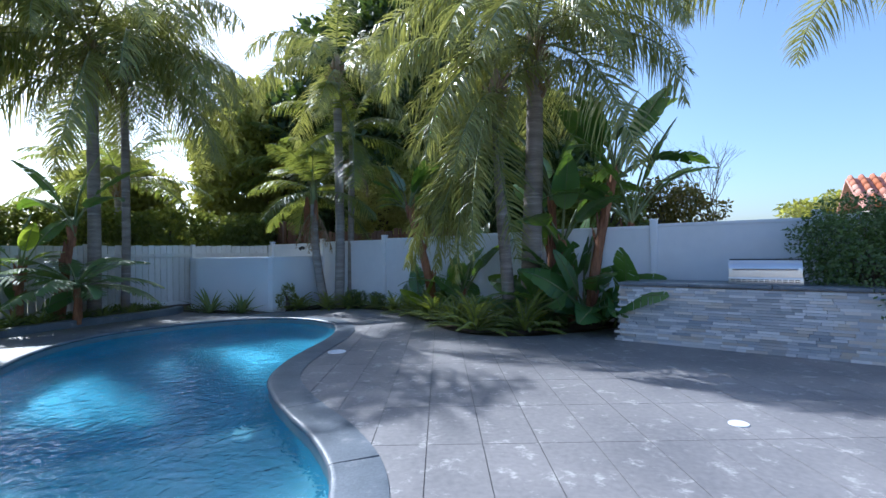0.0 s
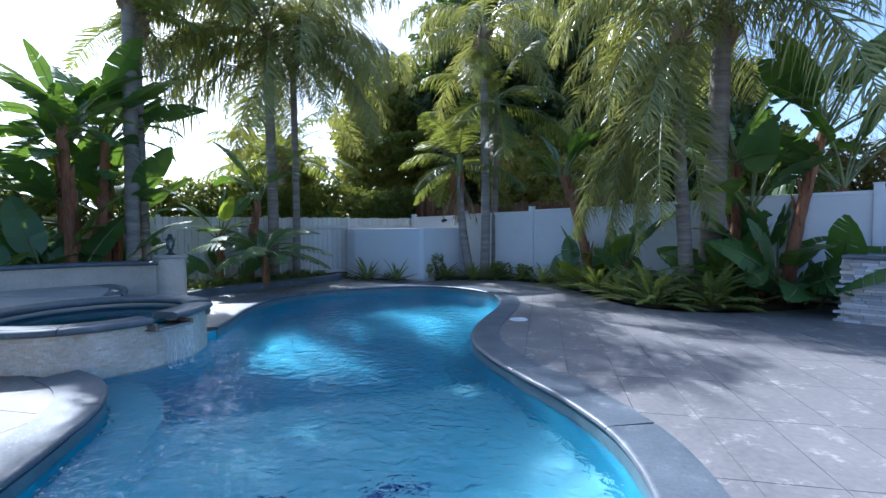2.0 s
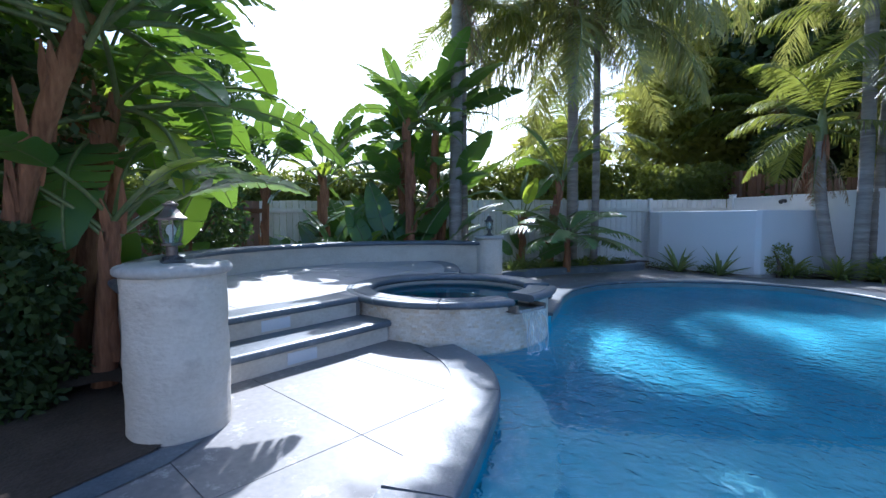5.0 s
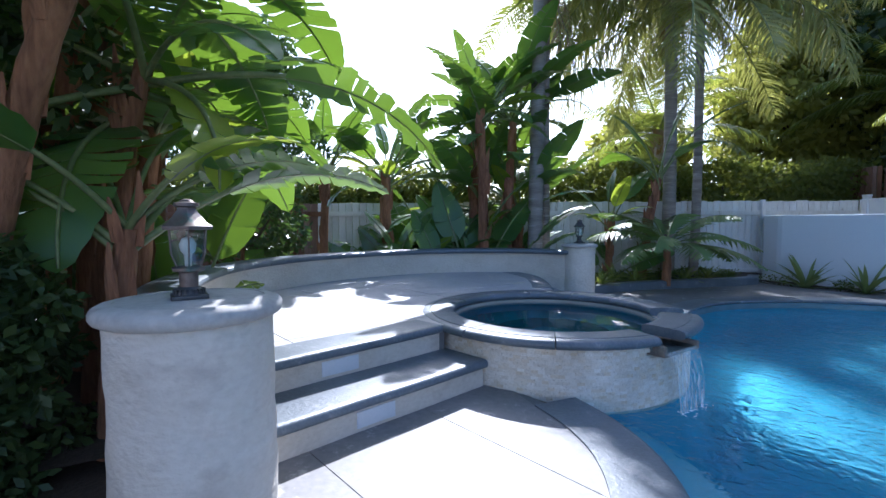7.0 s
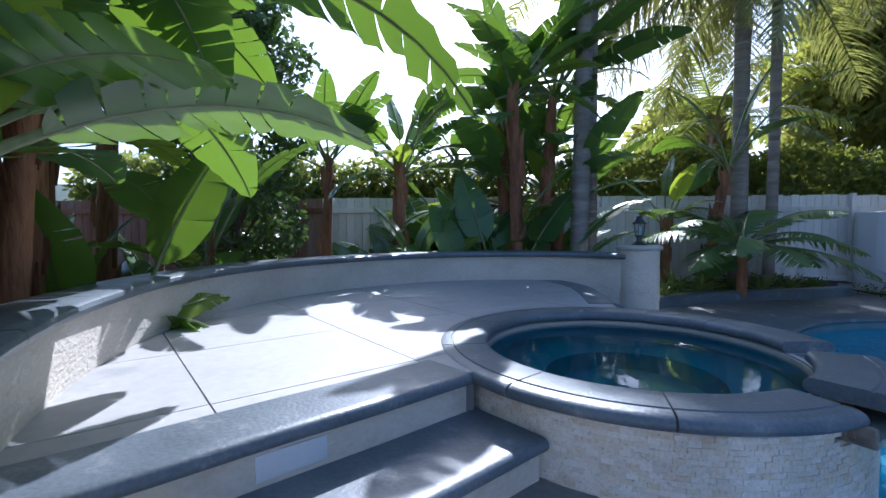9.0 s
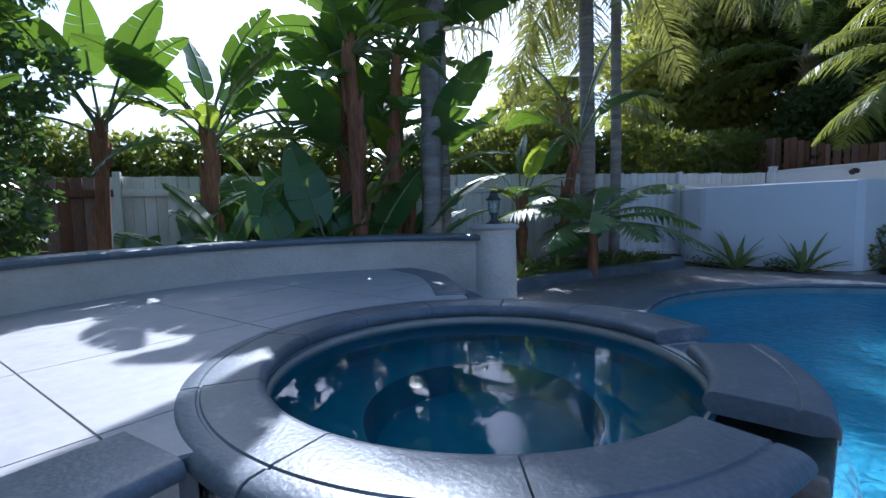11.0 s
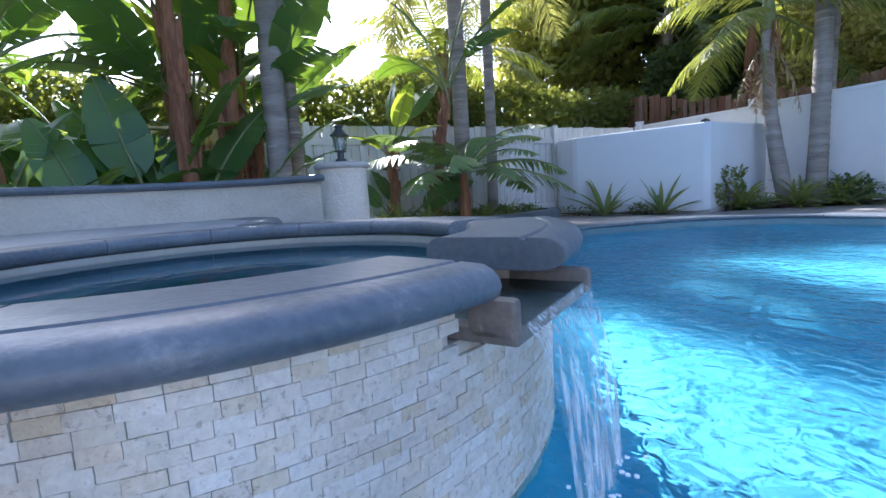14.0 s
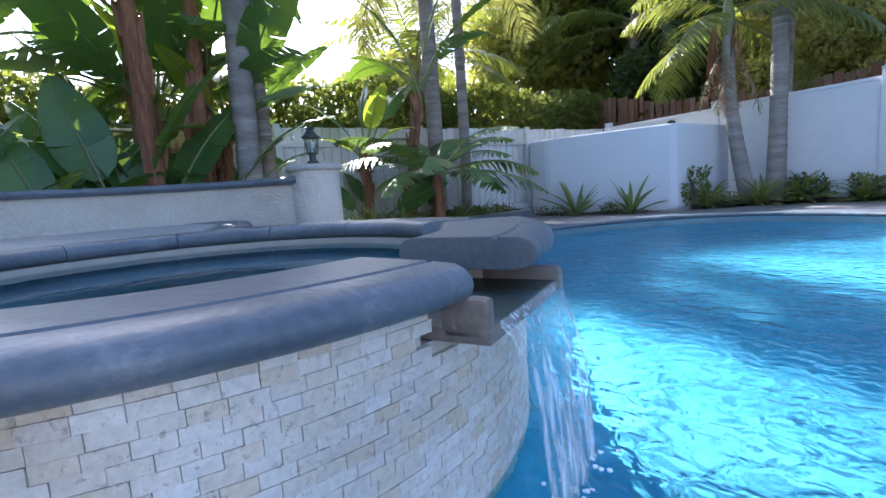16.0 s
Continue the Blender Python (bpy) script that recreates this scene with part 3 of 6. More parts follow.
# back step down to the pool deck
bm = bmesh.new()
sweep(bm, back_edge, [(0.22, DECK2 - 0.055), (-0.02, DECK2 - 0.055), (-0.045, DECK2 - 0.03), (-0.02, DECK2 + 0.006), (0.22, DECK2 + 0.004)])
part("back_tread", bm, M["coping"], steps)
bm = bmesh.new()
sweep(bm, offset2(back_edge, -0.36), [(0.40, 0.0), (0.0, 0.0), (-0.02, STEP - 0.03), (0.0, STEP), (0.40, STEP)])
part("back_tread", bm, M["coping"], steps)

# retaining wall with a slate cap; the terrace lies to its left
wall_r = tagged(new("retaining_wall"), "low curved cream stucco garden wall with slate cap", "garden wall", kind="structure")
bm = bmesh.new()
sweep(bm, WALL, [(0.0, -0.05), (0.0, 0.725), (-0.26, 0.725), (-0.26, -0.05)])
part("wall_body", bm, M["stucco"], wall_r)
capsec = [(0.03, 0.727), (0.052, 0.745), (0.058, 0.763), (0.05, 0.785), (0.03, 0.797), (-0.29, 0.797), (-0.315, 0.785), (-0.32, 0.763), (-0.31, 0.742), (-0.29, 0.727)]
k0 = 0
while k0 < len(WALL) - 1:
    k1 = min(k0 + 7, len(WALL) - 1)
    seg = [p.copy() for p in WALL[k0:k1 + 1]]
    seg[-1] += (seg[-2] - seg[-1]).normalized() * 0.005
    bm = bmesh.new()
    sweep(bm, seg, capsec)
    part("wall_cap", bm, M["coping"], wall_r)
    k0 = k1

# spa: shell, rim and water
bm = bmesh.new()
lathe_r = [(SPA_IN + 0.02, DECK2 - 0.07), (SPA_IN + 0.02, SPAWATER - 0.12), (SPA_IN + 0.02, -0.15), (0.55, -0.16), (0.52, -0.5), (0.02, -0.52)]
rings = []
for r_, z_ in lathe_r:
    rings.append([bm.verts.new((SPA[0] + r_ * math.cos(2 * math.pi * i / 48), SPA[1] + r_ * math.sin(2 * math.pi * i / 48), z_)) for i in range(48)])
for a, b in zip(rings, rings[1:]):
    for i in range(48):
        bm.faces.new((a[i], a[(i + 1) % 48], b[(i + 1) % 48], b[i]))
bm.faces.new(rings[-1])
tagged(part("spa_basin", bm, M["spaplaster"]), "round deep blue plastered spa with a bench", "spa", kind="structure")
bm = bmesh.new()
sheet(bm, circle2(SPA, SPA_IN + 0.016, 0, 360 - 7.5, 47), [], SPAWATER)
tagged(part("spa_water", bm, M["spawater"]), "still dark blue spa water", "water", kind="structure").visible_shadow = False
bm = bmesh.new()
sweep(bm, circle2(SPA, SPA_IN + 0.012, 0, 352.5, 47), [(0.0, SPAWATER - 0.05), (0.012, SPAWATER - 0.05), (0.012, DECK2 - 0.07), (0.0, DECK2 - 0.07)], True)
tagged(part("spa_band", bm, M["tileband"]), "cream tile band above the spa water", "tile band", kind="structure")

# spa wall core, open at the spillway
bm = bmesh.new()
core = circle2(SPA, SPA_OUT - 0.095, 13, 350, 70)
sweep(bm, core, [(0.0, -0.9), (0.0, DECK2 - 0.068), (0.21, DECK2 - 0.068), (0.21, -0.9)])
core2 = circle2(SPA, SPA_OUT - 0.095, -10, 13, 8)
sweep(bm, core2, [(0.0, -0.9), (0.0, 0.270), (0.21, 0.270), (0.21, -0.9)])
spa_wall = tagged(part("spa_wall", bm, M["spagrout"]), "round spa wall clad in small split travertine bricks", "spa wall", kind="structure")

spa_coping = tagged(new("spa_coping"), "wide slate grey coping stones round the spa", "coping", kind="structure")


def rim_stone(a0, a1, z=DECK2, rin=SPA_IN, rout=SPA_OUT, n=44):
    """One curved coping stone with rounded inner and outer noses and a scored line near the outer nose."""
    w = rout - rin
    h0, h1 = z - 0.068, z + 0.008
    zc, hh = (h0 + h1) / 2, (h1 - h0) / 2
    s = []
    for a in [-1.57, -1.0, -0.5, 0, 0.5, 1.0, 1.57]:
        s.append((0.04 - 0.04 * math.cos(a), zc + hh * math.sin(a)))
    s += [(w - 0.105, h1), (w - 0.10, h1 - 0.006), (w - 0.092, h1 - 0.006), (w - 0.087, h1 - 0.001)]
    for a in [1.2, 0.8, 0.4, 0, -0.4, -0.8, -1.2, -1.57]:
        s.append((w - 0.06 + 0.06 * math.cos(a), zc + hh * math.sin(a)))
    g = math.degrees(0.0015 / rin)
    b = bmesh.new()
    ring = circle2(SPA, rin, a1 - g, a0 + g, n)
    sweep(b, ring, s)
    bmesh.ops.bevel(b, geom=[e for e in b.edges if len(e.link_faces) == 2 and e.calc_face_angle(0) > 1.2], offset=0.002, segments=2, affect='EDGES')
    return part("coping_stone", b, M["coping"], spa_coping)


for a0, a1 in ((57, 95), (95, 122), (122, 150), (150, 178), (178, 207), (207, 246), (246, 283), (283, 316), (316, 352.3)):
    rim_stone(a0, a1)
rim_stone(3.5, 40, DECK2 + 0.016, SPA_IN - 0.01, SPA_OUT + 0.012)
rim_stone(40.5, 56, DECK2 - 0.075, SPA_IN + 0.02, SPA_OUT - 0.03)

# spillway lip and cheeks
spill = tagged(new("spillway"), "weathered stone spillway lip between the spa coping stones", "spillway", kind="structure")
SP_A = 2.5
sd = Vector((math.cos(radians(SP_A)), math.sin(radians(SP_A))))
sc_ = Vector(SPA)
bm = bmesh.new()
box_along(bm, sc_, sd, 0.94, 1.265, 0.0, 0.46, 0.272, 0.300, 0.006)
part("lip", bm, M["spillstone"], spill)
for off, r0, r1, zt in ((-0.212, 1.165, 1.262, 0.355), (0.212, 0.98, 1.275, 0.338)):
    bm = bmesh.new()
    box_along(bm, sc_, sd, r0, r1, off, 0.036, 0.274, zt, 0.012)
    part("cheek", bm, M["spillstone"], spill)

# falling water: a ribbed sheet and loose strands
M["fall"] = bpy.data.materials.new("falling_water")
M["fall"].use_nodes = True
_n, _l = M["fall"].node_tree.nodes, M["fall"].node_tree.links
_b = _n["Principled BSDF"]
_b.inputs["Base Color"].default_value = (0.85, 0.93, 0.97, 1)
_b.inputs["Roughness"].default_value = 0.08
_g = _n.new("ShaderNodeNewGeometry")
_m = _n.new("ShaderNodeMapping")
_m.inputs["Scale"].default_value = (80, 80, 4.0)
_t = _n.new("ShaderNodeTexNoise")
_t.inputs["Scale"].default_value, _t.inputs["Detail"].default_value = 1.0, 4
_r = _n.new("ShaderNodeMapRange")
_r.inputs[1].default_value, _r.inputs[2].default_value, _r.inputs[3].default_value, _r.inputs[4].default_value = 0.45, 0.70, 0.05, 0.62
_l.new(_g.outputs["Position"], _m.inputs[0])
_l.new(_m.outputs[0], _t.inputs[0])
_l.new(_t.outputs[0], _r.inputs[0])
_l.new(_r.outputs[0], _b.inputs["Alpha"])
bm = bmesh.new()
sn = Vector((-sd.y, sd.x))
rows_ = []
for k in range(19):
    t = k / 18
    row = []
    for i in range(41):
        u = i / 40 - 0.5
        wid = 0.39 * (1 - 0.10 * t)
        rip = 0.012 * math.sin(i * 2.1 + k * 0.15) * t + 0.02 * noise.noise(Vector((i * 0.35, t * 1.3, 0))) * t
        drop = 0.305 - (0.305 - WATER) * t
        out = 1.264 + 0.09 * math.sqrt(t) + rip
        p = sc_ + sd * out + sn * (u * wid)
        row.append(bm.verts.new((p.x, p.y, drop)))
    rows_.append(row)
for a, b in zip(rows_, rows_[1:]):
    for i in range(40):
        bm.faces.new((a[i], a[i + 1], b[i + 1], b[i]))
tagged(part("spill_water", bm, M["fall"]), "thin sheet of water falling from the spa into the pool", "waterfall", kind="structure")
bm = bmesh.new()
rfo = random.Random(77)
for k in range(50):
    q = sc_ + sd * (1.352 + rfo.gauss(0, 0.03)) + sn * rfo.uniform(-0.19, 0.19)
    rr_ = rfo.uniform(0.003, 0.008)
    bmesh.ops.create_icosphere(bm, subdivisions=1, radius=rr_, matrix=Matrix.Translation((q.x, q.y, WATER + rr_ * 0.3)) @ Matrix.Diagonal((1, 1, 0.6, 1)))
M["froth"] = surface("froth", (0.8, 0.86, 0.9), (0.9, 0.93, 0.95), 0.25, 8, 60, 0.0)
tagged(part("froth", bm, M["froth"]), "white froth where the spill water meets the pool", "froth", kind="structure")
bm = bmesh.new()
p = [sc_ + sd * a_ + sn * b_ for a_, b_ in ((0.9, -0.195), (1.267, -0.195), (1.267, 0.192), (0.9, 0.192))]
f = bm.faces.new([bm.verts.new((q.x, q.y, 0.3045)) for q in p])
tagged(part("spill_film", bm, M["spawater"]), "film of water over the spillway lip", "water", kind="structure").visible_shadow = False

# raised planting bed curb
bm = bmesh.new()
sweep(bm, CURB, [(0.0, -0.02), (0.20, -0.02), (0.20, 0.13), (0.18, 0.15), (0.02, 0.15), (0.0, 0.13)])
tagged(part("bed_curb", bm, M["coping"]), "dark grey raised curb of the planting bed", "curb", kind="structure")

# planting beds
bm = bmesh.new()
w0 = FENCE_CORNER + WOOD_DIR * 0.1
sheet(bm, [Vector((-7.9, 5.9))] + [p for p in offset2(CURB, 0.1)] + [Vector((-7.3, 10.9)), Vector((-7.1, 11.6)), FENCE_CORNER + WOOD_DIR * 0.5] + [FENCE_CORNER + WOOD_DIR * s for s in (3, 6, 9, 12.5, 16)] + [Vector((-8.0, -3.0)), Vector((-5.5, -3.0)), Vector((-5.2, -0.3))] + [p for p in offset2(list(reversed(WALL)), 0.12)], [], 0.10)
bmesh.ops.subdivide_edges(bm, edges=bm.edges[:], cuts=4, use_grid_fill=True)
bmesh.ops.triangulate(bm, faces=bm.faces[:])
for v in bm.verts:
    v.co.z += 0.05 * noise.noise(v.co * 1.7) + 0.02
tagged(part("planting_bed", bm, M["soil"]), "dark mulch planting bed along the white fence", "planting bed", kind="structure")
bm = bmesh.new()
sheet(bm, BED_FRONT + [Vector((3.6, 8.9)), Vector((3.4, 9.0))] + [FENCE_CORNER + VINYL_DIR * s for s in (10.5, 8, 6, 4, 2, 0.3)] + [Vector((-6.6, 12.2)), Vector((-7.1, 11.0))], [], 0.02)
bmesh.ops.subdivide_edges(bm, edges=bm.edges[:], cuts=4, use_grid_fill=True)
bmesh.ops.triangulate(bm, faces=bm.faces[:])
for v in bm.verts:
    v.co.z += 0.04 * noise.noise(v.co * 1.9) + 0.02
tagged(part("planting_bed", bm, M["soil"]), "dark mulch planting bed in front of the vinyl fence", "planting bed", kind="structure")

# pool-equipment screen wall
bm = bmesh.new()
scr = [Vector(p) for p in ((-7.6, 11.7), (-7.24, 10.85), (-7.19, 10.78), (-6.87, 10.57), (-6.78, 10.54), (-4.80, 10.42), (-4.70, 10.46), (-4.0, 11.9))]
sweep(bm, scr, [(0.0, -0.05), (0.0, 1.35), (0.02, 1.37), (0.18, 1.37), (0.20, 1.35), (0.20, -0.05)])
tagged(part("screen_wall", bm, M["whitewall"], smooth=False), "low white painted masonry screen wall", "garden wall", kind="structure")

# vinyl fence: panels, rails and capped posts
fence_v = tagged(new("vinyl_fence"), "white vinyl privacy fence with capped posts", "fence", kind="structure")
POST_S = [0.05, 2.35, 4.68, 7.0, 9.0, 11.09, 13.4, 15.7, 18.0]
for k, s in enumerate(POST_S):
    p = FENCE_CORNER + VINYL_DIR * s
    z1 = 1.74 + 0.012 * s
    bm = bmesh.new()
    box_along(bm, p, VINYL_DIR, -0.06, 0.06, 0.0, 0.12, -0.03, z1 + 0.06, 0.006)
    box_along(bm, p, VINYL_DIR, -0.07, 0.07, 0.0, 0.14, z1 + 0.06, z1 + 0.09, 0.01)
    part("post", bm, M["vinyl"], fence_v)
    if k + 1 < len(POST_S):
        e = POST_S[k + 1]
        bm = bmesh.new()
        box_along(bm, FENCE_CORNER, VINYL_DIR, s + 0.06, e - 0.06, 0.0, 0.05, z1 - 0.06, z1 + 0.0, 0.006)
        part("rail", bm, M["vinyl"], fence_v)
        bm = bmesh.new()
        box_along(bm, FENCE_CORNER, VINYL_DIR, s + 0.06, e - 0.06, 0.0, 0.05, 0.05, 0.16, 0.006)
        part("rail", bm, M["vinyl"], fence_v)
        bm = bmesh.new()
        box_along(bm, FENCE_CORNER, VINYL_DIR, s + 0.055, e - 0.055, 0.0, 0.022, 0.14, z1 - 0.05)
        part("panel", bm, M["vinyl"], fence_v)

# white board fence along the other side, brown boards at its far end
fence_w = tagged(new("board_fence"), "white painted board fence with rails, paint worn", "fence", kind="structure")
rnd = random.Random(5)
s = 0.15
while s < 17.5:
    w = 0.135 + rnd.random() * 0.02
    top = 1.70 + rnd.uniform(-0.012, 0.012) - 0.004 * s
    brown = s > 11.9
    bm = bmesh.new()
    box_along(bm, FENCE_CORNER, WOOD_DIR, s, s + w - 0.008, rnd.uniform(-0.003, 0.003), 0.018, rnd.uniform(0.10, 0.16), top, 0.003)
    part("board", bm, M["brownwood"] if brown else M["whitewood"], fence_w)
    s += w
for z0 in (0.12, 1.38):
    for a, b in ((0.0, 6.0), (6.0, 11.9), (11.9, 17.5)):
        bm = bmesh.new()
        box_along(bm, FENCE_CORNER, WOOD_DIR, a + 0.003, b - 0.003, 0.032, 0.04, z0, z0 + 0.10, 0.004)
        part("rail", bm, M["brownwood"] if a > 11 else M["whitewood"], fence_w)
for s in (0.1, 2.4, 4.8, 7.2, 9.6, 11.9, 14.3):
    bm = bmesh.new()
    box_along(bm, FENCE_CORNER, WOOD_DIR, s - 0.045, s + 0.045, 0.06, 0.07, -0.03, 1.72, 0.004)
    part("post", bm, M["brownwood"] if s > 12 else M["whitewood"], fence_w)

bm = bmesh.new()
sheet(bm, [Vector(p) for p in ((-4.30, 0.02), (-4.13, -0.16), (-3.95, -0.55), (-3.72, -1.05), (-3.55, -1.8), (-3.5, -2.95), (-5.6, -2.95), (-5.7, -0.2), (-4.9, -0.1))], [], 0.014)
tagged(part("planting_bed", bm, M["soil"]), "dark mulch planting bed behind the lamp pillar", "planting bed", kind="structure")
bm = bmesh.new()
sheet(bm, [Vector(p) for p in ((-4.13, -0.16), (-3.95, -0.55), (-3.72, -1.05), (-3.55, -1.8), (-3.5, -2.95), (-3.34, -2.95), (-3.39, -1.78), (-3.57, -1.0), (-3.80, -0.48), (-3.96, -0.10), (-4.15, 0.12))], [], 0.008)
tagged(part("deck_border", bm, M["coping"]), "dark slate border strip of the deck along the planting bed", "deck border", kind="structure")

# neighbour's brown fence behind the vinyl one
fence_b = tagged(new("picket_fence"), "weathered brown picket fence behind the white fence", "fence", kind="structure")
B0 = Vector((-7.0, 14.6))
s = 0.0
while s < 7.5:
    bm = bmesh.new()
    w = rnd.uniform(0.09, 0.15)
    box_along(bm, B0, VINYL_DIR, s, s + w, rnd.uniform(-0.01, 0.01), 0.02, -0.03, max(2.05, 2.62 - 0.2 * s) + rnd.uniform(-0.06, 0.06), 0.003)
    part("picket", bm, M["brownwood"], fence_b)
    s += w + rnd.choice((0.012, 0.02, 0.05))
for z0 in (0.9, 1.85):
    bm = bmesh.new()
    box_along(bm, B0, VINYL_DIR, 0, 7.5, 0.03, 0.04, z0, z0 + 0.09, 0.004)
    part("rail", bm, M["brownwood"], fence_b)

# plain wall added out of view behind the walker, closing the yard for reflections
bm = bmesh.new()
box(bm, 1.5, -5.6, 1.4, 16.0, 0.25, 2.9)
tagged(part("wall_unseen", bm, M["house"], smooth=False), "plain cream stucco wall added out of view behind the walker", "wall", kind="structure")

# ---- pillars and lamps ----
def pillar(x, y, h, r, label):
    t = thing("pillar", pose(x, y, -0.02), label, "pillar", "lamp pillars")
    bm = bmesh.new()
    prof = []
    for k in range(73):
        z = h * 0.95 * k / 72
        prof.append((r * (1 + 0.02 * noise.noise(Vector((x, y, z * 6)))), z))
    lathe(bm, prof, 120)
    for v in bm.verts:
        d = Vector((v.co.x, v.co.y, 0))
        if d.length > 0.01:
            drag = noise.noise(Vector((v.co.x * 34, v.co.y * 34, v.co.z * 13)))
            v.co += d.normalized() * (0.006 * noise.noise(v.co * 9) + 0.004 * drag - 0.009 * max(0.0, drag - 0.28))
    part("shaft", bm, M["stucco"], t)
    bm = bmesh.new()
    z0, z1 = h - 0.062, h
    pr = [(r * 0.9, z0)]
    for a in [-1.3, -0.8, -0.3, 0.3, 0.8, 1.3]:
        pr.append((r + 0.003 + 0.033 * math.cos(a), (z0 + z1) / 2 + 0.031 * math.sin(a)))
    pr += [(r - 0.03, z1 + 0.004), (r - 0.032, z1 + 0.001), (0.01, z1 + 0.004)]
    lathe(bm, pr, 56)
    part("cap", bm, M["stucco2"], t, "weathered grey round cap")
    return t


M["stucco2"] = surface("weathered_cap", (0.34, 0.32, 0.30), (0.52, 0.50, 0.47), 0.75, 4, 40, 0.5, (0.22, 0.21, 0.20), 5, (0.58, 0.7))
M["glass"] = bpy.data.materials.new("lamp_glass")
M["glass"].use_nodes = True
_n, _l = M["glass"].node_tree.nodes, M["glass"].node_tree.links
_n.remove(_n["Principled BSDF"])
_lw = _n.new("ShaderNodeLayerWeight")
_f = _n.new("ShaderNodeMath")
_f.operation = 'MULTIPLY_ADD'
_f.inputs[1].default_value, _f.inputs[2].default_value = 0.5, 0.05
_l.new(_lw.outputs["Facing"], _f.inputs[0])
_gl = _n.new("ShaderNodeBsdfGlossy")
_gl.inputs["Roughness"].default_value = 0.06
_tp = _n.new("ShaderNodeBsdfTransparent")
_tp.inputs[0].default_value = (0.80, 0.86, 0.86, 1)
_ms = _n.new("ShaderNodeMixShader")
_l.new(_f.outputs[0], _ms.inputs[0])
_l.new(_tp.outputs[0], _ms.inputs[1])
_l.new(_gl.outputs[0], _ms.inputs[2])
_l.new(_ms.outputs[0], _n["Material Output"].inputs[0])
M["bulb"] = surface("frosted_bulb", (0.75, 0.75, 0.72), (0.8, 0.8, 0.78), 0.4, 3, 20, 0.0)


def post_lamp(x, y, z, s, material, label):
    """A six-sided pier lantern: foot, stem, collar, ribs, panes, hood and finial."""
    t = thing("pier_lamp", pose(x, y, z), label, "lamp", "lamps on the pillars")
    bm = bmesh.new()
    box(bm, 0, 0, 0.008 * s, 0.125 * s, 0.125 * s, 0.016 * s, 0, 0.003)
    lathe(bm, [(0.055 * s, 0.016 * s), (0.052 * s, 0.026 * s), (0.04 * s, 0.04 * s), (0.036 * s, 0.045 * s)], 20)
    for k in range(20):
        a = 2 * math.pi * k / 20
        box(bm, 0.05 * s * math.cos(a), 0.05 * s * math.sin(a), 0.025 * s, 0.012 * s, 0.007 * s, 0.022 * s, math.degrees(a))
    part("foot", bm, M["darklamp"], t)
    bm = bmesh.new()
    lathe(bm, [(0.033 * s, 0.043 * s), (0.033 * s, 0.10 * s), (0.036 * s, 0.103 * s)], 20)
    part("stem", bm, material, t)
    bm = bmesh.new()
    lathe(bm, [(0.036 * s, 0.10 * s), (0.062 * s, 0.106 * s), (0.064 * s, 0.118 * s), (0.05 * s, 0.122 * s)], 6)
    part("collar", bm, material, t)
    lo, hi = (0.046 * s, 0.122 * s), (0.070 * s, 0.262 * s)
    for k in range(6):
        a = math.pi / 3 * k
        bm = bmesh.new()
        tube(bm, [(lo[0] * math.cos(a), lo[0] * math.sin(a), lo[1]), (0.064 * s * math.cos(a), 0.064 * s * math.sin(a), 0.17 * s), (hi[0] * math.cos(a), hi[0] * math.sin(a), hi[1])], 0.0035 * s, 6)
        part("rib", bm, material, t)
        b = math.pi / 3 * (k + 1)
        bm = bmesh.new()
        rr = [lo, (0.064 * s, 0.17 * s), hi]
        vs = [[bm.verts.new((r * 0.97 * math.cos(q), r * 0.97 * math.sin(q), zz)) for r, zz in rr] for q in (a, b)]
        for i in range(2):
            bm.faces.new((vs[0][i], vs[1][i], vs[1][i + 1], vs[0][i + 1]))
        part("pane", bm, M["glass"], t)
    bm = bmesh.new()
    lathe(bm, [(0.012 * s, 0.122 * s), (0.014 * s, 0.165 * s), (0.026 * s, 0.18 * s), (0.03 * s, 0.205 * s), (0.02 * s, 0.228 * s), (0.004 * s, 0.235 * s)], 14)
    part("bulb", bm, M["bulb"], t)
    bm = bmesh.new()
    lathe(bm, [(0.06 * s, 0.260 * s), (0.094 * s, 0.262 * s), (0.096 * s, 0.274 * s), (0.072 * s, 0.290 * s), (0.05 * s, 0.318 * s), (0.036 * s, 0.335 * s), (0.034 * s, 0.348 * s)], 6)
    part("hood", bm, material, t)
    bm = bmesh.new()
    lathe(bm, [(0.034 * s, 0.346 * s), (0.044 * s, 0.350 * s), (0.044 * s, 0.362 * s), (0.026 * s, 0.366 * s), (0.02 * s, 0.374 * s), (0.004 * s, 0.378 * s)], 12)
    part("finial", bm, material, t)
    return t


pillar(-4.43, 0.03, 0.985, 0.272, "round cream stucco pillar with a grey cap beside the steps")
post_lamp(-4.43, 0.02, 0.969, 0.94, M["lampmetal"], "bronze six-sided lantern with glass panes on the pillar")
pillar(-7.60, 5.62, 0.92, 0.245, "round cream stucco pillar with a grey cap at the wall's end")
post_lamp(-7.60, 5.62, 0.906, 1.0, M["darklamp"], "dark bronze six-sided lantern with glass panes on the pillar")

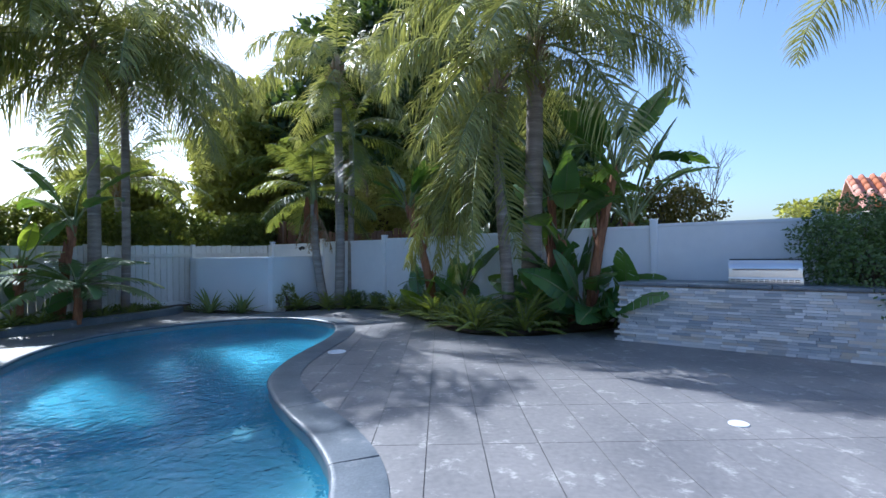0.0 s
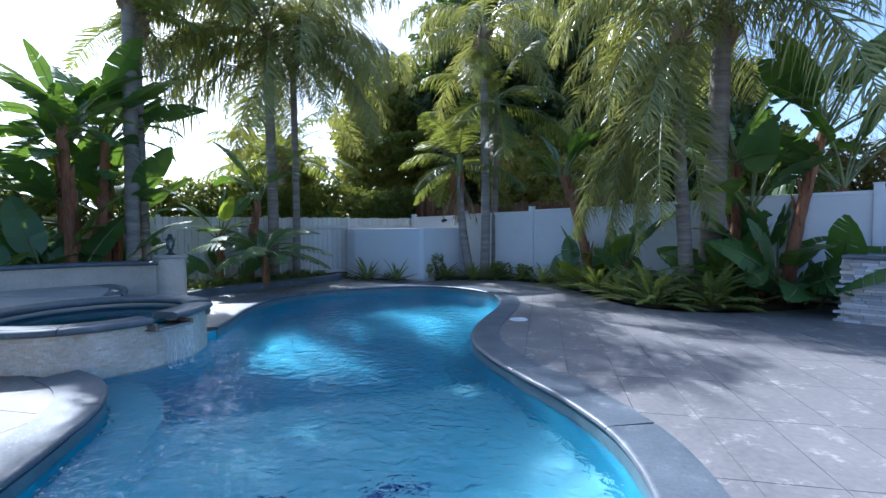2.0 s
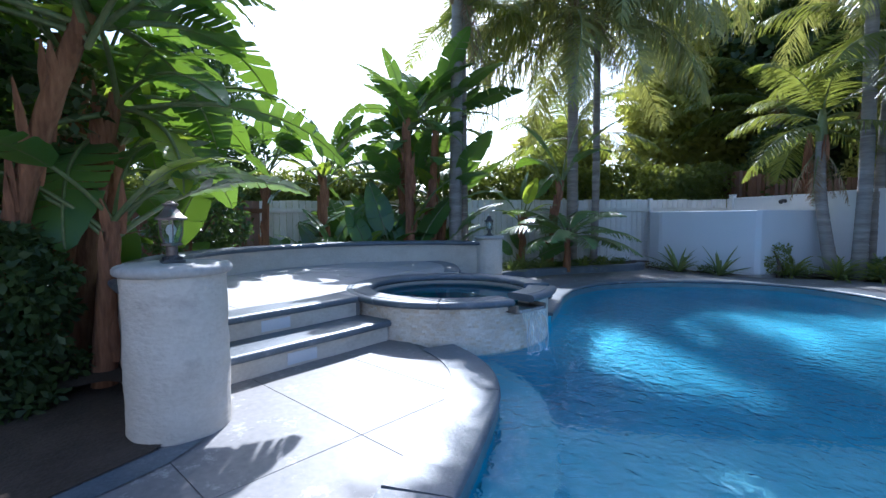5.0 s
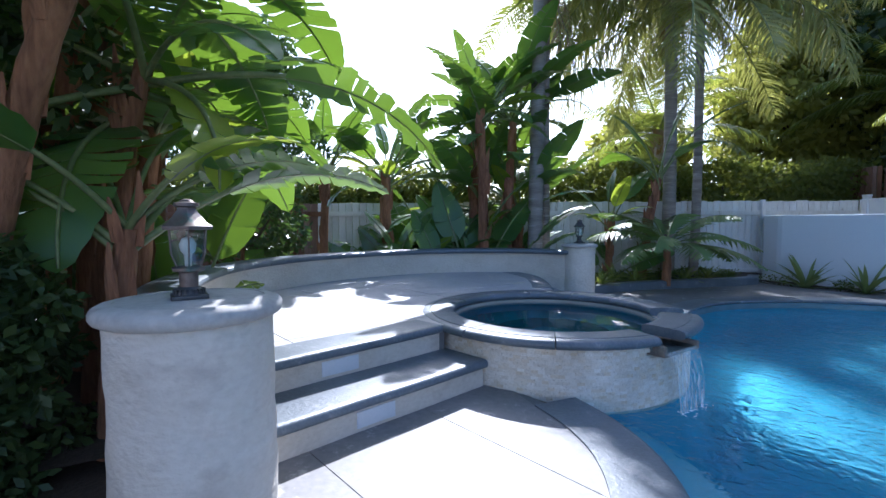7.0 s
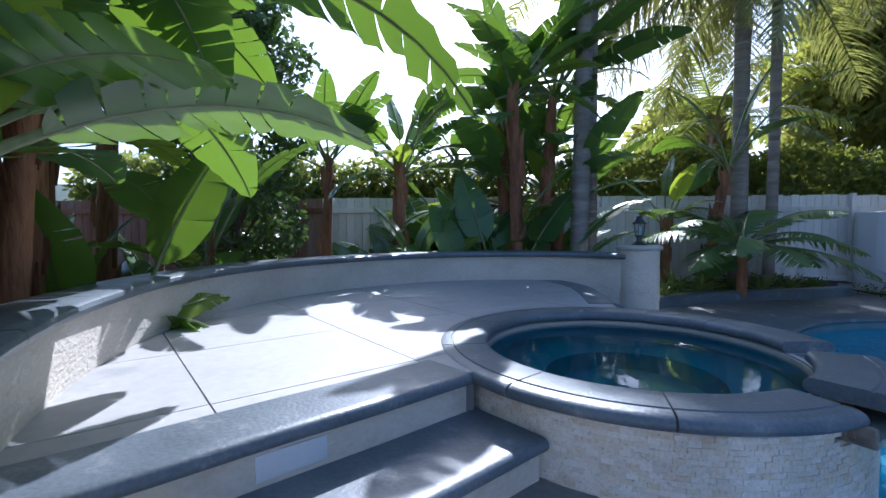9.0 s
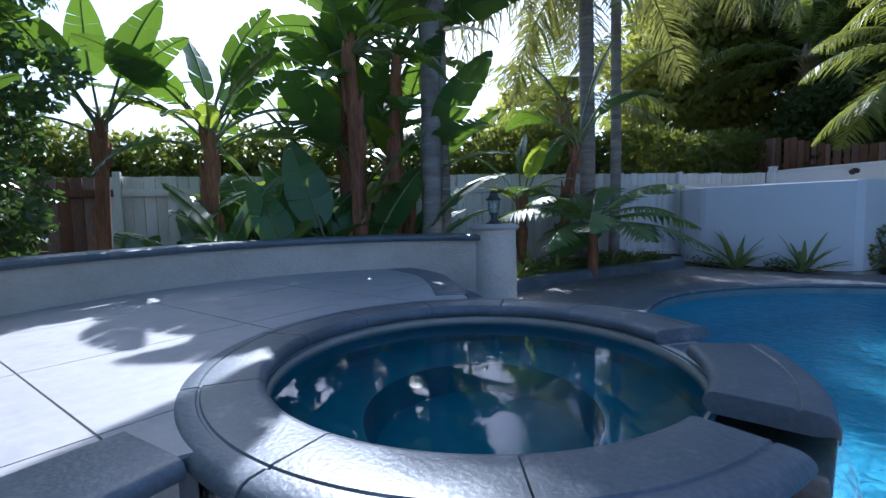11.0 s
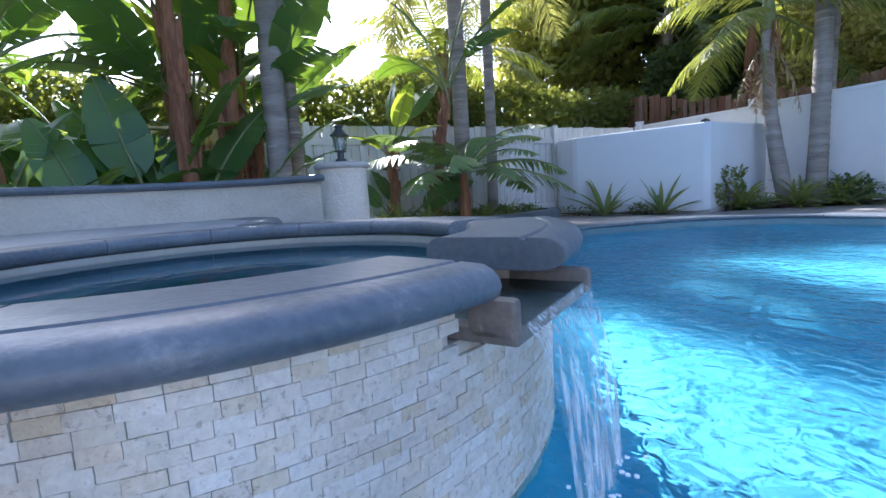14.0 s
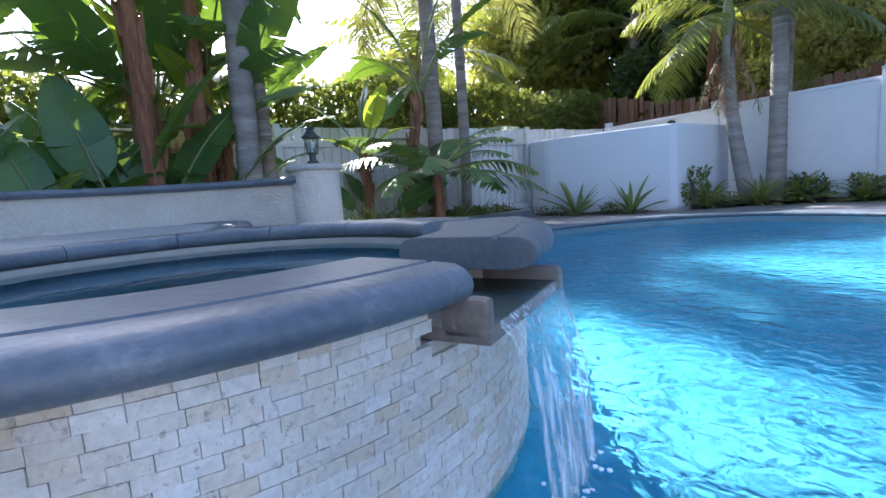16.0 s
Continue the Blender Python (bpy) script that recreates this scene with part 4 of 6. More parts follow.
# ---- grill island ----
I0, I1 = Vector((2.84, 7.36)), Vector((5.45, 6.02))
IDIR = (I1 - I0).normalized()
INORM = Vector((-IDIR.y, IDIR.x))
ILEN = 5.2
isl = thing("grill_island", Matrix.Translation((I0.x, I0.y, 0)) @ pose(0, 0, -0.004, 0, 0, math.degrees(math.atan2(IDIR.y, IDIR.x))), "outdoor grill island clad in stacked grey ledger stone", "grill island")
bm = bmesh.new()
box(bm, ILEN / 2, 0.42, 0.43, ILEN, 0.80, 0.86)
part("core", bm, M["grout"], isl)
x = 0.0
while x < ILEN:
    w = 0.98
    bm = bmesh.new()
    e = min(x + w, ILEN + 0.05)
    box(bm, (x + e) / 2 - 0.02, 0.42, 0.888, e - x - 0.006, 0.92, 0.05, 0, 0.010)
    part("countertop", bm, M["coping"], isl, "slate grey countertop slab")
    x += w

# built-in grill with a rolled hood
GX = (Vector((4.46, 6.46)) - I0).dot(IDIR)
grl = thing("gas_grill", isl.matrix_basis @ pose(GX, 0.40, 0.912), "stainless steel built-in grill with closed hood", "grill")
bm = bmesh.new()
box(bm, 0, 0, 0.05, 0.84, 0.56, 0.10, 0, 0.008)
part("firebox", bm, M["metal"], grl)
bm = bmesh.new()
secg = [(-0.27, 0.10)] + [(-0.27 + 0.10 * (1 - math.cos(a)), 0.21 + 0.12 * math.sin(a)) for a in [0, 0.4, 0.8, 1.2, 1.57]] + [(0.20, 0.33), (0.26, 0.30), (0.27, 0.10)]
va = [bm.verts.new((-0.41, yy, zz)) for yy, zz in secg]
vb = [bm.verts.new((0.41, yy, zz)) for yy, zz in secg]
for i in range(len(secg) - 1):
    bm.faces.new((va[i], vb[i], vb[i + 1], va[i + 1]))
bm.faces.new(va)
bm.faces.new(list(reversed(vb)))
bmesh.ops.recalc_face_normals(bm, faces=bm.faces[:])
part("hood", bm, M["metal"], grl)
bm = bmesh.new()
tube(bm, [(-0.36, -0.33, 0.22), (0.36, -0.33, 0.22)], 0.014, 10)
for xx in (-0.34, 0.34):
    tube(bm, [(xx, -0.33, 0.22), (xx, -0.262, 0.22)], 0.010, 8)
part("handle", bm, M["metal"], grl)
bm = bmesh.new()
box(bm, 0, 0.05, 0.338, 0.83, 0.30, 0.022, 0, 0.006)
part("top_trim", bm, M["blackmetal"], grl, "black top edge of the hood")
for r0 in range(2):
    for k in range(12):
        bm = bmesh.new()
        box(bm, -0.36 + k * 0.065, -0.283, 0.045 + 0.025 * r0, 0.05, 0.006, 0.010)
        part("vent_slot", bm, M["blackmetal"], grl)
# round lids set into the deck
for x, y, r in ((-1.33, 6.15, 0.13), (2.96, 3.83, 0.075)):
    bm = bmesh.new()
    lathe(bm, [(r, -0.003), (r, 0.006), (r * 0.93, 0.010), (r * 0.9, 0.008), (0.01, 0.009)], 32, (0, 0, 0))
    ob = part("deck_lid", bm, M["vinyl"])
    ob.matrix_basis = pose(x, y, 0.0)
    tagged(ob, "round white plastic lid set flush in the deck", "lid", "deck lids")


# small flood light on the vinyl fence
fp = FENCE_CORNER + VINYL_DIR * 1.55
fl = thing("flood_light", pose(fp.x, fp.y, 1.60), "small grey flood light fixed to the white fence", "lamp")
VN = Vector((VINYL_DIR.y, -VINYL_DIR.x, 0))
bm = bmesh.new()
tube(bm, [VN * 0.02, VN * 0.035], [0.045, 0.045], 14)
part("mount", bm, M["darklamp"], fl)
bm = bmesh.new()
tube(bm, [VN * 0.03, VN * 0.07 + Vector((0, 0, 0.02))], [0.012, 0.012], 8)
part("arm", bm, M["darklamp"], fl)
bm = bmesh.new()
tube(bm, [VN * 0.06 + Vector((0, 0, 0.03)), VN * 0.09 + Vector((0, 0, 0.02)), VN * 0.15 - Vector((0, 0, 0.02)), VN * 0.16 - Vector((0, 0, 0.025))], [0.02, 0.035, 0.05, 0.052], 14)
part("head", bm, M["darklamp"], fl)

# ---- plants ----
def paddle_leaf(rnd, length, width, stalk, e0, bend, tear, fold=0.24, mat="banana"):
    """A banana-like leaf: stalk, midrib and a blade torn into lobes. Grows from the origin along +x."""
    verts, faces, slots = [], [], []
    total = stalk + length
    N = 26
    pts, dirs = [], []
    p = Vector((0, 0, 0))
    for i in range(N + 1):
        u = i / N
        a = radians(e0 - bend * u ** 1.6)
        d = Vector((math.cos(a), 0, math.sin(a)))
        pts.append(p.copy())
        dirs.append(d)
        p = p + d * (total / N)
    side = Vector((0, 1, 0))

    def at(s):
        f = min(max(s / total, 0), 1) * N
        i = min(int(f), N - 1)
        w = f - i
        return pts[i].lerp(pts[i + 1], w), dirs[i].lerp(dirs[i + 1], w).normalized()

    # stalk and midrib
    K = 12
    base = 0
    for k in range(K + 1):
        s = total * 0.985 * k / K
        c, d = at(s)
        up = d.cross(side).normalized() * -1
        r = 0.024 * (1 - 0.85 * k / K) + 0.003
        for a in range(5):
            an = 2 * math.pi * a / 5
            verts.append(c + side * math.cos(an) * r + up * math.sin(an) * r - up * r * 0.7)
    for k in range(K):
        for a in range(5):
            faces.append((base + k * 5 + a, base + k * 5 + (a + 1) % 5, base + (k + 1) * 5 + (a + 1) % 5, base + (k + 1) * 5 + a))
            slots.append(1)

    def wid(u):
        return width * (max(0.0, math.sin(math.pi * min(1, u ** 0.75 * 0.97 + 0.03))) ** 0.62) * (1 - 0.25 * u)

    for sg in (-1, 1):
        u = 0.0
        while u < 0.995:
            lobe = min(1.0, u + (rnd.uniform(0.05, 0.12) if rnd.random() < tear else rnd.uniform(0.18, 0.4)))
            if lobe > 0.93:
                lobe = 1.0
            torn = rnd.uniform(0.2, 1.0) * tear
            droop = rnd.uniform(-0.1, 0.5) * torn + rnd.uniform(-0.08, 0.12)
            n = max(2, int((lobe - u) / 0.05))
            b0 = len(verts)
            for k in range(n + 1):
                uu = u + (lobe - u) * k / n
                c, d = at(stalk + length * uu)
                up = d.cross(side).normalized() * -1
                w = wid(uu)
                inset = 0.0
                if torn > 0.1 and (k == 0 or k == n):
                    inset = 0.018 * torn * (1 if k == 0 else -1)
                for j in range(4):
                    v = j / 3
                    f = fold * (1 - 0.9 * v) - droop * v
                    q = c + side * sg * w * v * math.cos(f * 0.6) + up * w * (fold * 0.55 * v * (1 - 0.55 * v) - droop * 0.55 * v * v)
                    q = q + d * (0.22 * w * v + inset * v * length)
                    q = q + up * 0.008 * math.sin(uu * 60 + sg) * v
                    verts.append(q)
            for k in range(n):
                for j in range(3):
                    a = b0 + k * 4 + j
                    faces.append((a, a + 4, a + 5, a + 1) if sg > 0 else (a, a + 1, a + 5, a + 4))
                    slots.append(0)
            u = lobe
    me = raw("leaf", verts, faces, M[mat], True)
    me.materials.append(M["stalk"])
    for p_, s_ in zip(me.polygons, slots):
        p_.material_index = s_
    return me


def frond(rnd, length, leaf, n, e0, bend, mat, plumose=0.0, hang=0.5, stalk=0.12, wleaf=0.022, thick=0.016):
    """A feather palm frond from the origin along +x; hang: how far the leaflets droop."""
    verts, faces, slots = [], [], []
    N = 24
    pts, dirs = [], []
    p = Vector((0, 0, 0))
    for i in range(N + 1):
        u = i / N
        a = radians(e0 - bend * u ** 1.35)
        d = Vector((math.cos(a), 0, math.sin(a)))
        pts.append(p.copy())
        dirs.append(d)
        p = p + d * (length / N)
    side = Vector((0, 1, 0))
    for i in range(N + 1):
        up = dirs[i].cross(side) * -1
        r = thick * (1 - 0.9 * i / N) + 0.002
        for a in range(4):
            an = math.pi / 2 * a + 0.78
            verts.append(pts[i] + side * math.cos(an) * r * 1.3 + up * math.sin(an) * r)
    for i in range(N):
        for a in range(4):
            faces.append((i * 4 + a, i * 4 + (a + 1) % 4, (i + 1) * 4 + (a + 1) % 4, (i + 1) * 4 + a))
            slots.append(1)
    for k in range(n):
        u = stalk + (1 - stalk) * (k + rnd.random() * 0.6) / n
        f = u * N
        i = min(int(f), N - 1)
        c = pts[i].lerp(pts[i + 1], f - i)
        d = dirs[i]
        up = d.cross(side) * -1
        prof = math.sin(math.pi * min(1.0, (u - stalk) / (1 - stalk) * 0.86 + 0.12)) ** 0.7
        for sg in (-1, 1):
            L = leaf * prof * rnd.uniform(0.85, 1.12)
            lift = rnd.uniform(-plumose, plumose) + 0.15
            out = (side * sg * math.cos(lift) + up * math.sin(lift)) * rnd.uniform(0.75, 0.95) + d * rnd.uniform(0.35, 0.65)
            out.normalize()
            q = c.copy()
            b0 = len(verts)
            S = 4
            wdir = d * 0.9 + up * 0.3 * sg
            for s in range(S + 1):
                t = s / S
                w = wleaf * (1 - t ** 1.6) * (0.55 + 0.45 * min(1, t * 4)) + 0.001
                verts.append(q - wdir * w * 0.5)
                verts.append(q + wdir * w * 0.5)
                out = (out + Vector((0, 0, -1)) * hang * (0.22 + 0.5 * t)).normalized()
                q = q + out * (L / S)
            for s in range(S):
                a = b0 + s * 2
                faces.append((a, a + 2, a + 3, a + 1))
                slots.append(0)
    me = raw("frond", verts, faces, M[mat], False)
    me.materials.append(M["stalk"])
    for p_, s_ in zip(me.polygons, slots):
        p_.material_index = s_
    return me


def ringed_trunk(pts, r0, r1, ring=0.12, step=0.005, seg=16, bulge=0.0, rough=0.004):
    """A palm trunk with leaf-scar rings along a bent axis."""
    ax = catmull(pts, 12)
    L = sum((b - a).length for a, b in zip(ax, ax[1:]))
    bm = bmesh.new()
    n = max(8, int(L / ring) * 3)
    axis, radii = [], []
    for k in range(n + 1):
        f = k / n * (len(ax) - 1)
        i = min(int(f), len(ax) - 2)
        axis.append(ax[i].lerp(ax[i + 1], f - i))
        u = k / n
        r = r0 + (r1 - r0) * u + bulge * math.sin(math.pi * min(1, u * 1.1)) + 0.05 * max(0, 0.06 - u) * 10 * r0
        radii.append(r + (step if k % 3 == 0 else 0) + rough * noise.noise(Vector((pts[0][0], pts[0][1], k * 0.7))))
    tube(bm, axis, radii, seg)
    return bm, axis


def crown_boots(bm, c, r, n, rnd, h=0.5):
    """Stubs of old leaf bases under a crown."""
    for k in range(n):
        a = k * 2.4
        z = -h * rnd.random()
        b = Vector((c[0] + r * 0.8 * math.cos(a), c[1] + r * 0.8 * math.sin(a), c[2] + z))
        o = Vector((math.cos(a), math.sin(a), 1.6)).normalized()
        L = rnd.uniform(0.15, 0.35)
        tube(bm, [b, b + o * L * 0.6, b + o * L + Vector((math.cos(a), math.sin(a), 0)) * 0.06], [0.05, 0.04, 0.012], 5, True, 0.5)


# spots that the sun reaches through the gaps between the leaves: x, y, z, radius
SUN_SPOTS = ((-5.5, 0.79, 0.41, 0.25), (-6.9, 1.67, 0.41, 0.22), (-6.3, 2.04, 0.42, 0.18), (-7.6, 1.77, 0.41, 0.16),
             (-5.44, 2.1, 0.42, 0.28), (-5.0, 2.35, 0.42, 0.14), (-4.79, 2.62, 0.42, 0.13), (-4.74, 3.65, 0.43, 0.15), (-4.92, 1.62, 0, 0.12),
             (-4.45, 1.4, 0, 0.16), (-3.66, 1.34, 0, 0.22), (-3.1, 0.8, 0, 0.22), (-3.8, 4.4, -1.2, 0.33),
             (-2.9, 4.6, -1.2, 0.25), (-4.6, 5.85, -1.2, 0.22), (-3.1, 7.2, -1.2, 0.25), (-2.0, 2.7, -0.62, 0.22), (-6.7, 7.3, 0, 0.1))
SPOT_P = np.array([q[:3] for q in SUN_SPOTS])
SPOT_R = np.array([q[3] for q in SUN_SPOTS])
SUN_DIR = np.array(_d)
COORDS = {}


def in_gap(me, m, share=0.075):
    """True when a good part of a leaf would stand in one of the sun's gaps."""
    if me.name not in COORDS:
        co = np.empty(len(me.vertices) * 3)
        me.vertices.foreach_get("co", co)
        COORDS[me.name] = co.reshape(-1, 3)
    w = np.array(m)
    p = COORDS[me.name] @ w[:3, :3].T + w[:3, 3]
    if (((p[:, 0] + 4.43) ** 2 + (p[:, 1] - 0.03) ** 2 < 0.13) & (p[:, 2] < 1.6)).any():
        return True
    v = p[:, None, :] - SPOT_P[None]
    along = v @ SUN_DIR
    off = np.linalg.norm(v - along[..., None] * SUN_DIR, axis=2)
    return bool((((off < SPOT_R) & (along > 0)).mean(axis=0) > share).any())


rnd = random.Random(11)
QUEEN = [frond(rnd, 2.9, 0.82, 78, e, b, "queenleaf", 0.75, 0.95, 0.12, 0.034) for e, b in ((62, 130), (45, 125), (28, 115), (10, 95), (-15, 70))]
QUEEN_HANG = [frond(rnd, 2.8, 0.62, 84, e, b, "queenleaf", 0.9, 0.9, 0.05, 0.036) for e, b in ((-66, 20), (-50, 36), (-28, 58))]
KING = [frond(rnd, 2.1, 0.66, 58, e, b, "kingleaf", 0.2, 0.38, 0.10, 0.040) for e, b in ((70, 85), (48, 85), (25, 80), (0, 60), (-20, 50))]
FEATHER = [frond(rnd, 2.3, 0.60, 58, e, b, "palmleaf", 0.25, 0.34, 0.10, 0.038) for e, b in ((65, 75), (42, 70), (20, 65), (0, 55))]
DEADF = [frond(rnd, 1.5, 0.35, 30, -62, 24, "thatch", 0.5, 0.7, 0.2, 0.03)]
PADDLE = [paddle_leaf(rnd, L, W * 1.16, S, e, b, t) for L, W, S, e, b, t in (
    (1.25, 0.27, 0.9, 82, 30, 0.3), (1.35, 0.28, 0.9, 72, 55, 0.6), (1.3, 0.27, 0.85, 62, 70, 0.85), (1.2, 0.27, 0.8, 50, 80, 0.9), (1.15, 0.26, 0.7, 36, 75, 0.7),
    (1.1, 0.27, 0.6, 66, 60, 0.4), (1.2, 0.28, 0.7, 55, 95, 0.7), (1.25, 0.28, 0.75, 76, 40, 0.6))]
PADDLE_Y = [paddle_leaf(rnd, L, W, S, e, b, t, 0.3, "bananayellow") for L, W, S, e, b, t in ((1.0, 0.22, 0.5, 70, 45, 0.2), (1.0, 0.21, 0.5, 50, 70, 0.5), (0.9, 0.2, 0.45, 35, 70, 0.6))]


def palm(m, label, trunk_pts, r0, r1, kind, fronds, crown_z, group, size=1.0, bark="palmbark", bulge=0.0, tilt0=8, tilt1=0, boots=20, seed=1, dead=0, spin=0.0, skirt=(), boot_h=0.55):
    """A palm: ringed trunk, crown base and single fronds."""
    r = random.Random(seed)
    t = thing("palm_tree", m, label, "palm tree", group)
    bm, axis = ringed_trunk(trunk_pts, r0, r1, bulge=bulge)
    part("trunk", bm, M[bark], t)
    top = axis[-1]
    bm = bmesh.new()
    if kind is KING:
        tube(bm, [top - Vector((0, 0, 0.02)), top + Vector((0, 0, 0.3)), top + Vector((0, 0, 0.62))], [r1 * 1.25, r1 * 1.1, r1 * 0.6], 12)
        part("crownshaft", bm, M["stalk"], t)
    else:
        tube(bm, [top - Vector((0, 0, 0.25)), top + Vector((0, 0, 0.05)), top + Vector((0, 0, 0.35))], [r1 * 1.15, r1 * 1.5, r1 * 0.5], 12)
        crown_boots(bm, top, r1 * 1.3, boots, r, boot_h)
        part("crown_base", bm, M["thatch"], t)
    c0 = top + Vector((0, 0, 0.5 if kind is KING else 0.15))
    for k in range(fronds):
        a = spin + k * 137.5 + r.uniform(-12, 12)
        lev = min(len(kind) - 1, int(len(kind) * (k + 0.5) / fronds))
        s = size * r.uniform(0.88, 1.1)
        for turn in (0, 25, -25, 60):
            fm = Matrix.Translation(c0 - Vector((0, 0, 0.06 * lev))) @ pose(0, 0, 0, r.uniform(-14, 14), r.uniform(-6, 6), a + turn) @ Matrix.Scale(s, 4)
            if not in_gap(kind[lev], m @ fm):
                piece("frond", kind[lev], fm, t)
                break
    for a, s, v, e in skirt:
        piece("frond", QUEEN_HANG[v], Matrix.Translation(c0) @ pose(0, 0, 0, r.uniform(-20, 20), e, a) @ Matrix.Scale(s, 4), t)
    for k in range(dead):
        piece("dead_frond", DEADF[0], Matrix.Translation(top - Vector((0, 0, 0.1))) @ pose(0, 0, 0, 0, r.uniform(-12, 8), k * 67 + r.uniform(-20, 20)) @ Matrix.Scale(r.uniform(0.7, 1.0), 4), t)
    return t


def over_terrace(me, m):
    """True when a leaf would hang low over the terrace inside the curved wall."""
    for v in list(me.vertices)[::5]:
        p = m @ v.co
        if p.z < 1.3:
            w = min(WALL, key=lambda q: (q[0] - p.x) ** 2 + (q[1] - p.y) ** 2)
            if (p.x - w[0]) * (SPA[0] - w[0]) + (p.y - w[1]) * (SPA[1] - w[1]) > -0.12:
                return True
    return False


def bird_plant(m, label, stems, group, category="banana plant", low=8, lowr=0.5, seed=1, size=1.0, yellow=0.2, bark="bark", spread=False, lowsize=(0.55, 0.95), avoid=None, leaf=1.0, droop=10):
    """A clump of giant paddle-leaved plants. stems: (dx, dy, height, lean x, lean y, leaves, fan angle or None)."""
    r = random.Random(seed)
    t = thing("paddle_plant", m, label, category, group)
    for dx, dy, h, lx, ly, nl, fan in stems:
        bm = bmesh.new()
        ax = catmull([(dx, dy, -0.05), (dx + lx * 0.25, dy + ly * 0.25, h * 0.35), (dx + lx * 0.6, dy + ly * 0.6, h * 0.7), (dx + lx, dy + ly, h)], 6)
        rad = [0.105 * size * (1 - 0.35 * k / (len(ax) - 1)) * (1 + 0.12 * noise.noise(Vector((dx * 9, dy * 7, k * 0.9)))) for k in range(len(ax))]
        tube(bm, ax, rad, 11)
        # old sheaths hugging the stem
        for k in range(int(h * 7)):
            f = r.random() * (len(ax) - 2)
            i = int(f)
            c = ax[i].lerp(ax[i + 1], f - i)
            a = r.uniform(0, 6.28)
            o = Vector((math.cos(a), math.sin(a), 0))
            rr = rad[i]
            L = r.uniform(0.2, 0.45)
            tube(bm, [c + o * rr * 0.85, c + o * (rr * 1.05 + 0.01) + Vector((0, 0, L * 0.5)), c + o * (rr * 1.1 + r.uniform(0.0, 0.05)) + Vector((0, 0, L))], [0.045, 0.04, 0.008], 5, True, 0.35)
        part("stem", bm, M[bark], t)
        top = ax[-1]
        for k in range(nl):
            v = r.randrange(len(PADDLE)) if k % 3 else r.choice((0, 1, 7))
            if spread:
                v = r.choice((2, 3, 4, 6, 3, 4))
            if fan is None:
                a = k * 137.5 + r.uniform(-20, 20)
            else:
                a = fan + (180 if k % 2 else 0) + r.uniform(-25, 25)
            y = r.random() < yellow
            me = r.choice(PADDLE_Y) if y else PADDLE[v]
            for turn in (0, 40, -40, 85, -85, 150):
                lm = Matrix.Translation(top - Vector((0, 0, r.uniform(0.0, 0.25)))) @ pose(0, 0, 0, r.uniform(-18, 18), r.uniform(-8, droop), a + turn) @ Matrix.Scale(size * leaf * r.uniform(0.75, 1.08), 4)
                if (avoid is None or not over_terrace(me, m @ lm)) and not in_gap(me, m @ lm):
                    piece("leaf", me, lm, t)
                    break
    for k in range(low):
        a = r.uniform(0, 360)
        if avoid is not None:
            a = avoid + r.uniform(75, 285)
        q = r.uniform(0.05, lowr)
        b = r.uniform(0, 6.28)
        y = r.random() < yellow * 0.7
        me = r.choice(PADDLE_Y) if y else r.choice(PADDLE)
        lm = Matrix.Translation((q * math.cos(b), q * math.sin(b), -0.05)) @ pose(0, 0, 0, r.uniform(-55, 55), r.uniform(-10, 10), a) @ Matrix.Scale(size * r.uniform(*lowsize), 4)
        if (avoid is None or not over_terrace(me, m @ lm)) and not in_gap(me, m @ lm):
            piece("leaf", me, lm, t)
    return t


def dead_sheath(bm, top, drop, n, seed):
    """Brown strands of an old flower stalk hanging down a palm trunk."""
    r = random.Random(seed)
    for k in range(n):
        o = Vector((r.uniform(-0.06, 0.06), r.uniform(-0.05, 0.05), 0))
        L = drop * r.uniform(0.55, 1.0)
        w = Vector((r.uniform(-0.05, 0.05), r.uniform(-0.04, 0.04), 0))
        tube(bm, [top + o * 0.4, top + o + w * 0.5 + Vector((0, 0, -L * 0.45)), top + o * 1.2 + w + Vector((0, 0, -L))], [0.008, 0.010, 0.003], 4, True, 0.5)


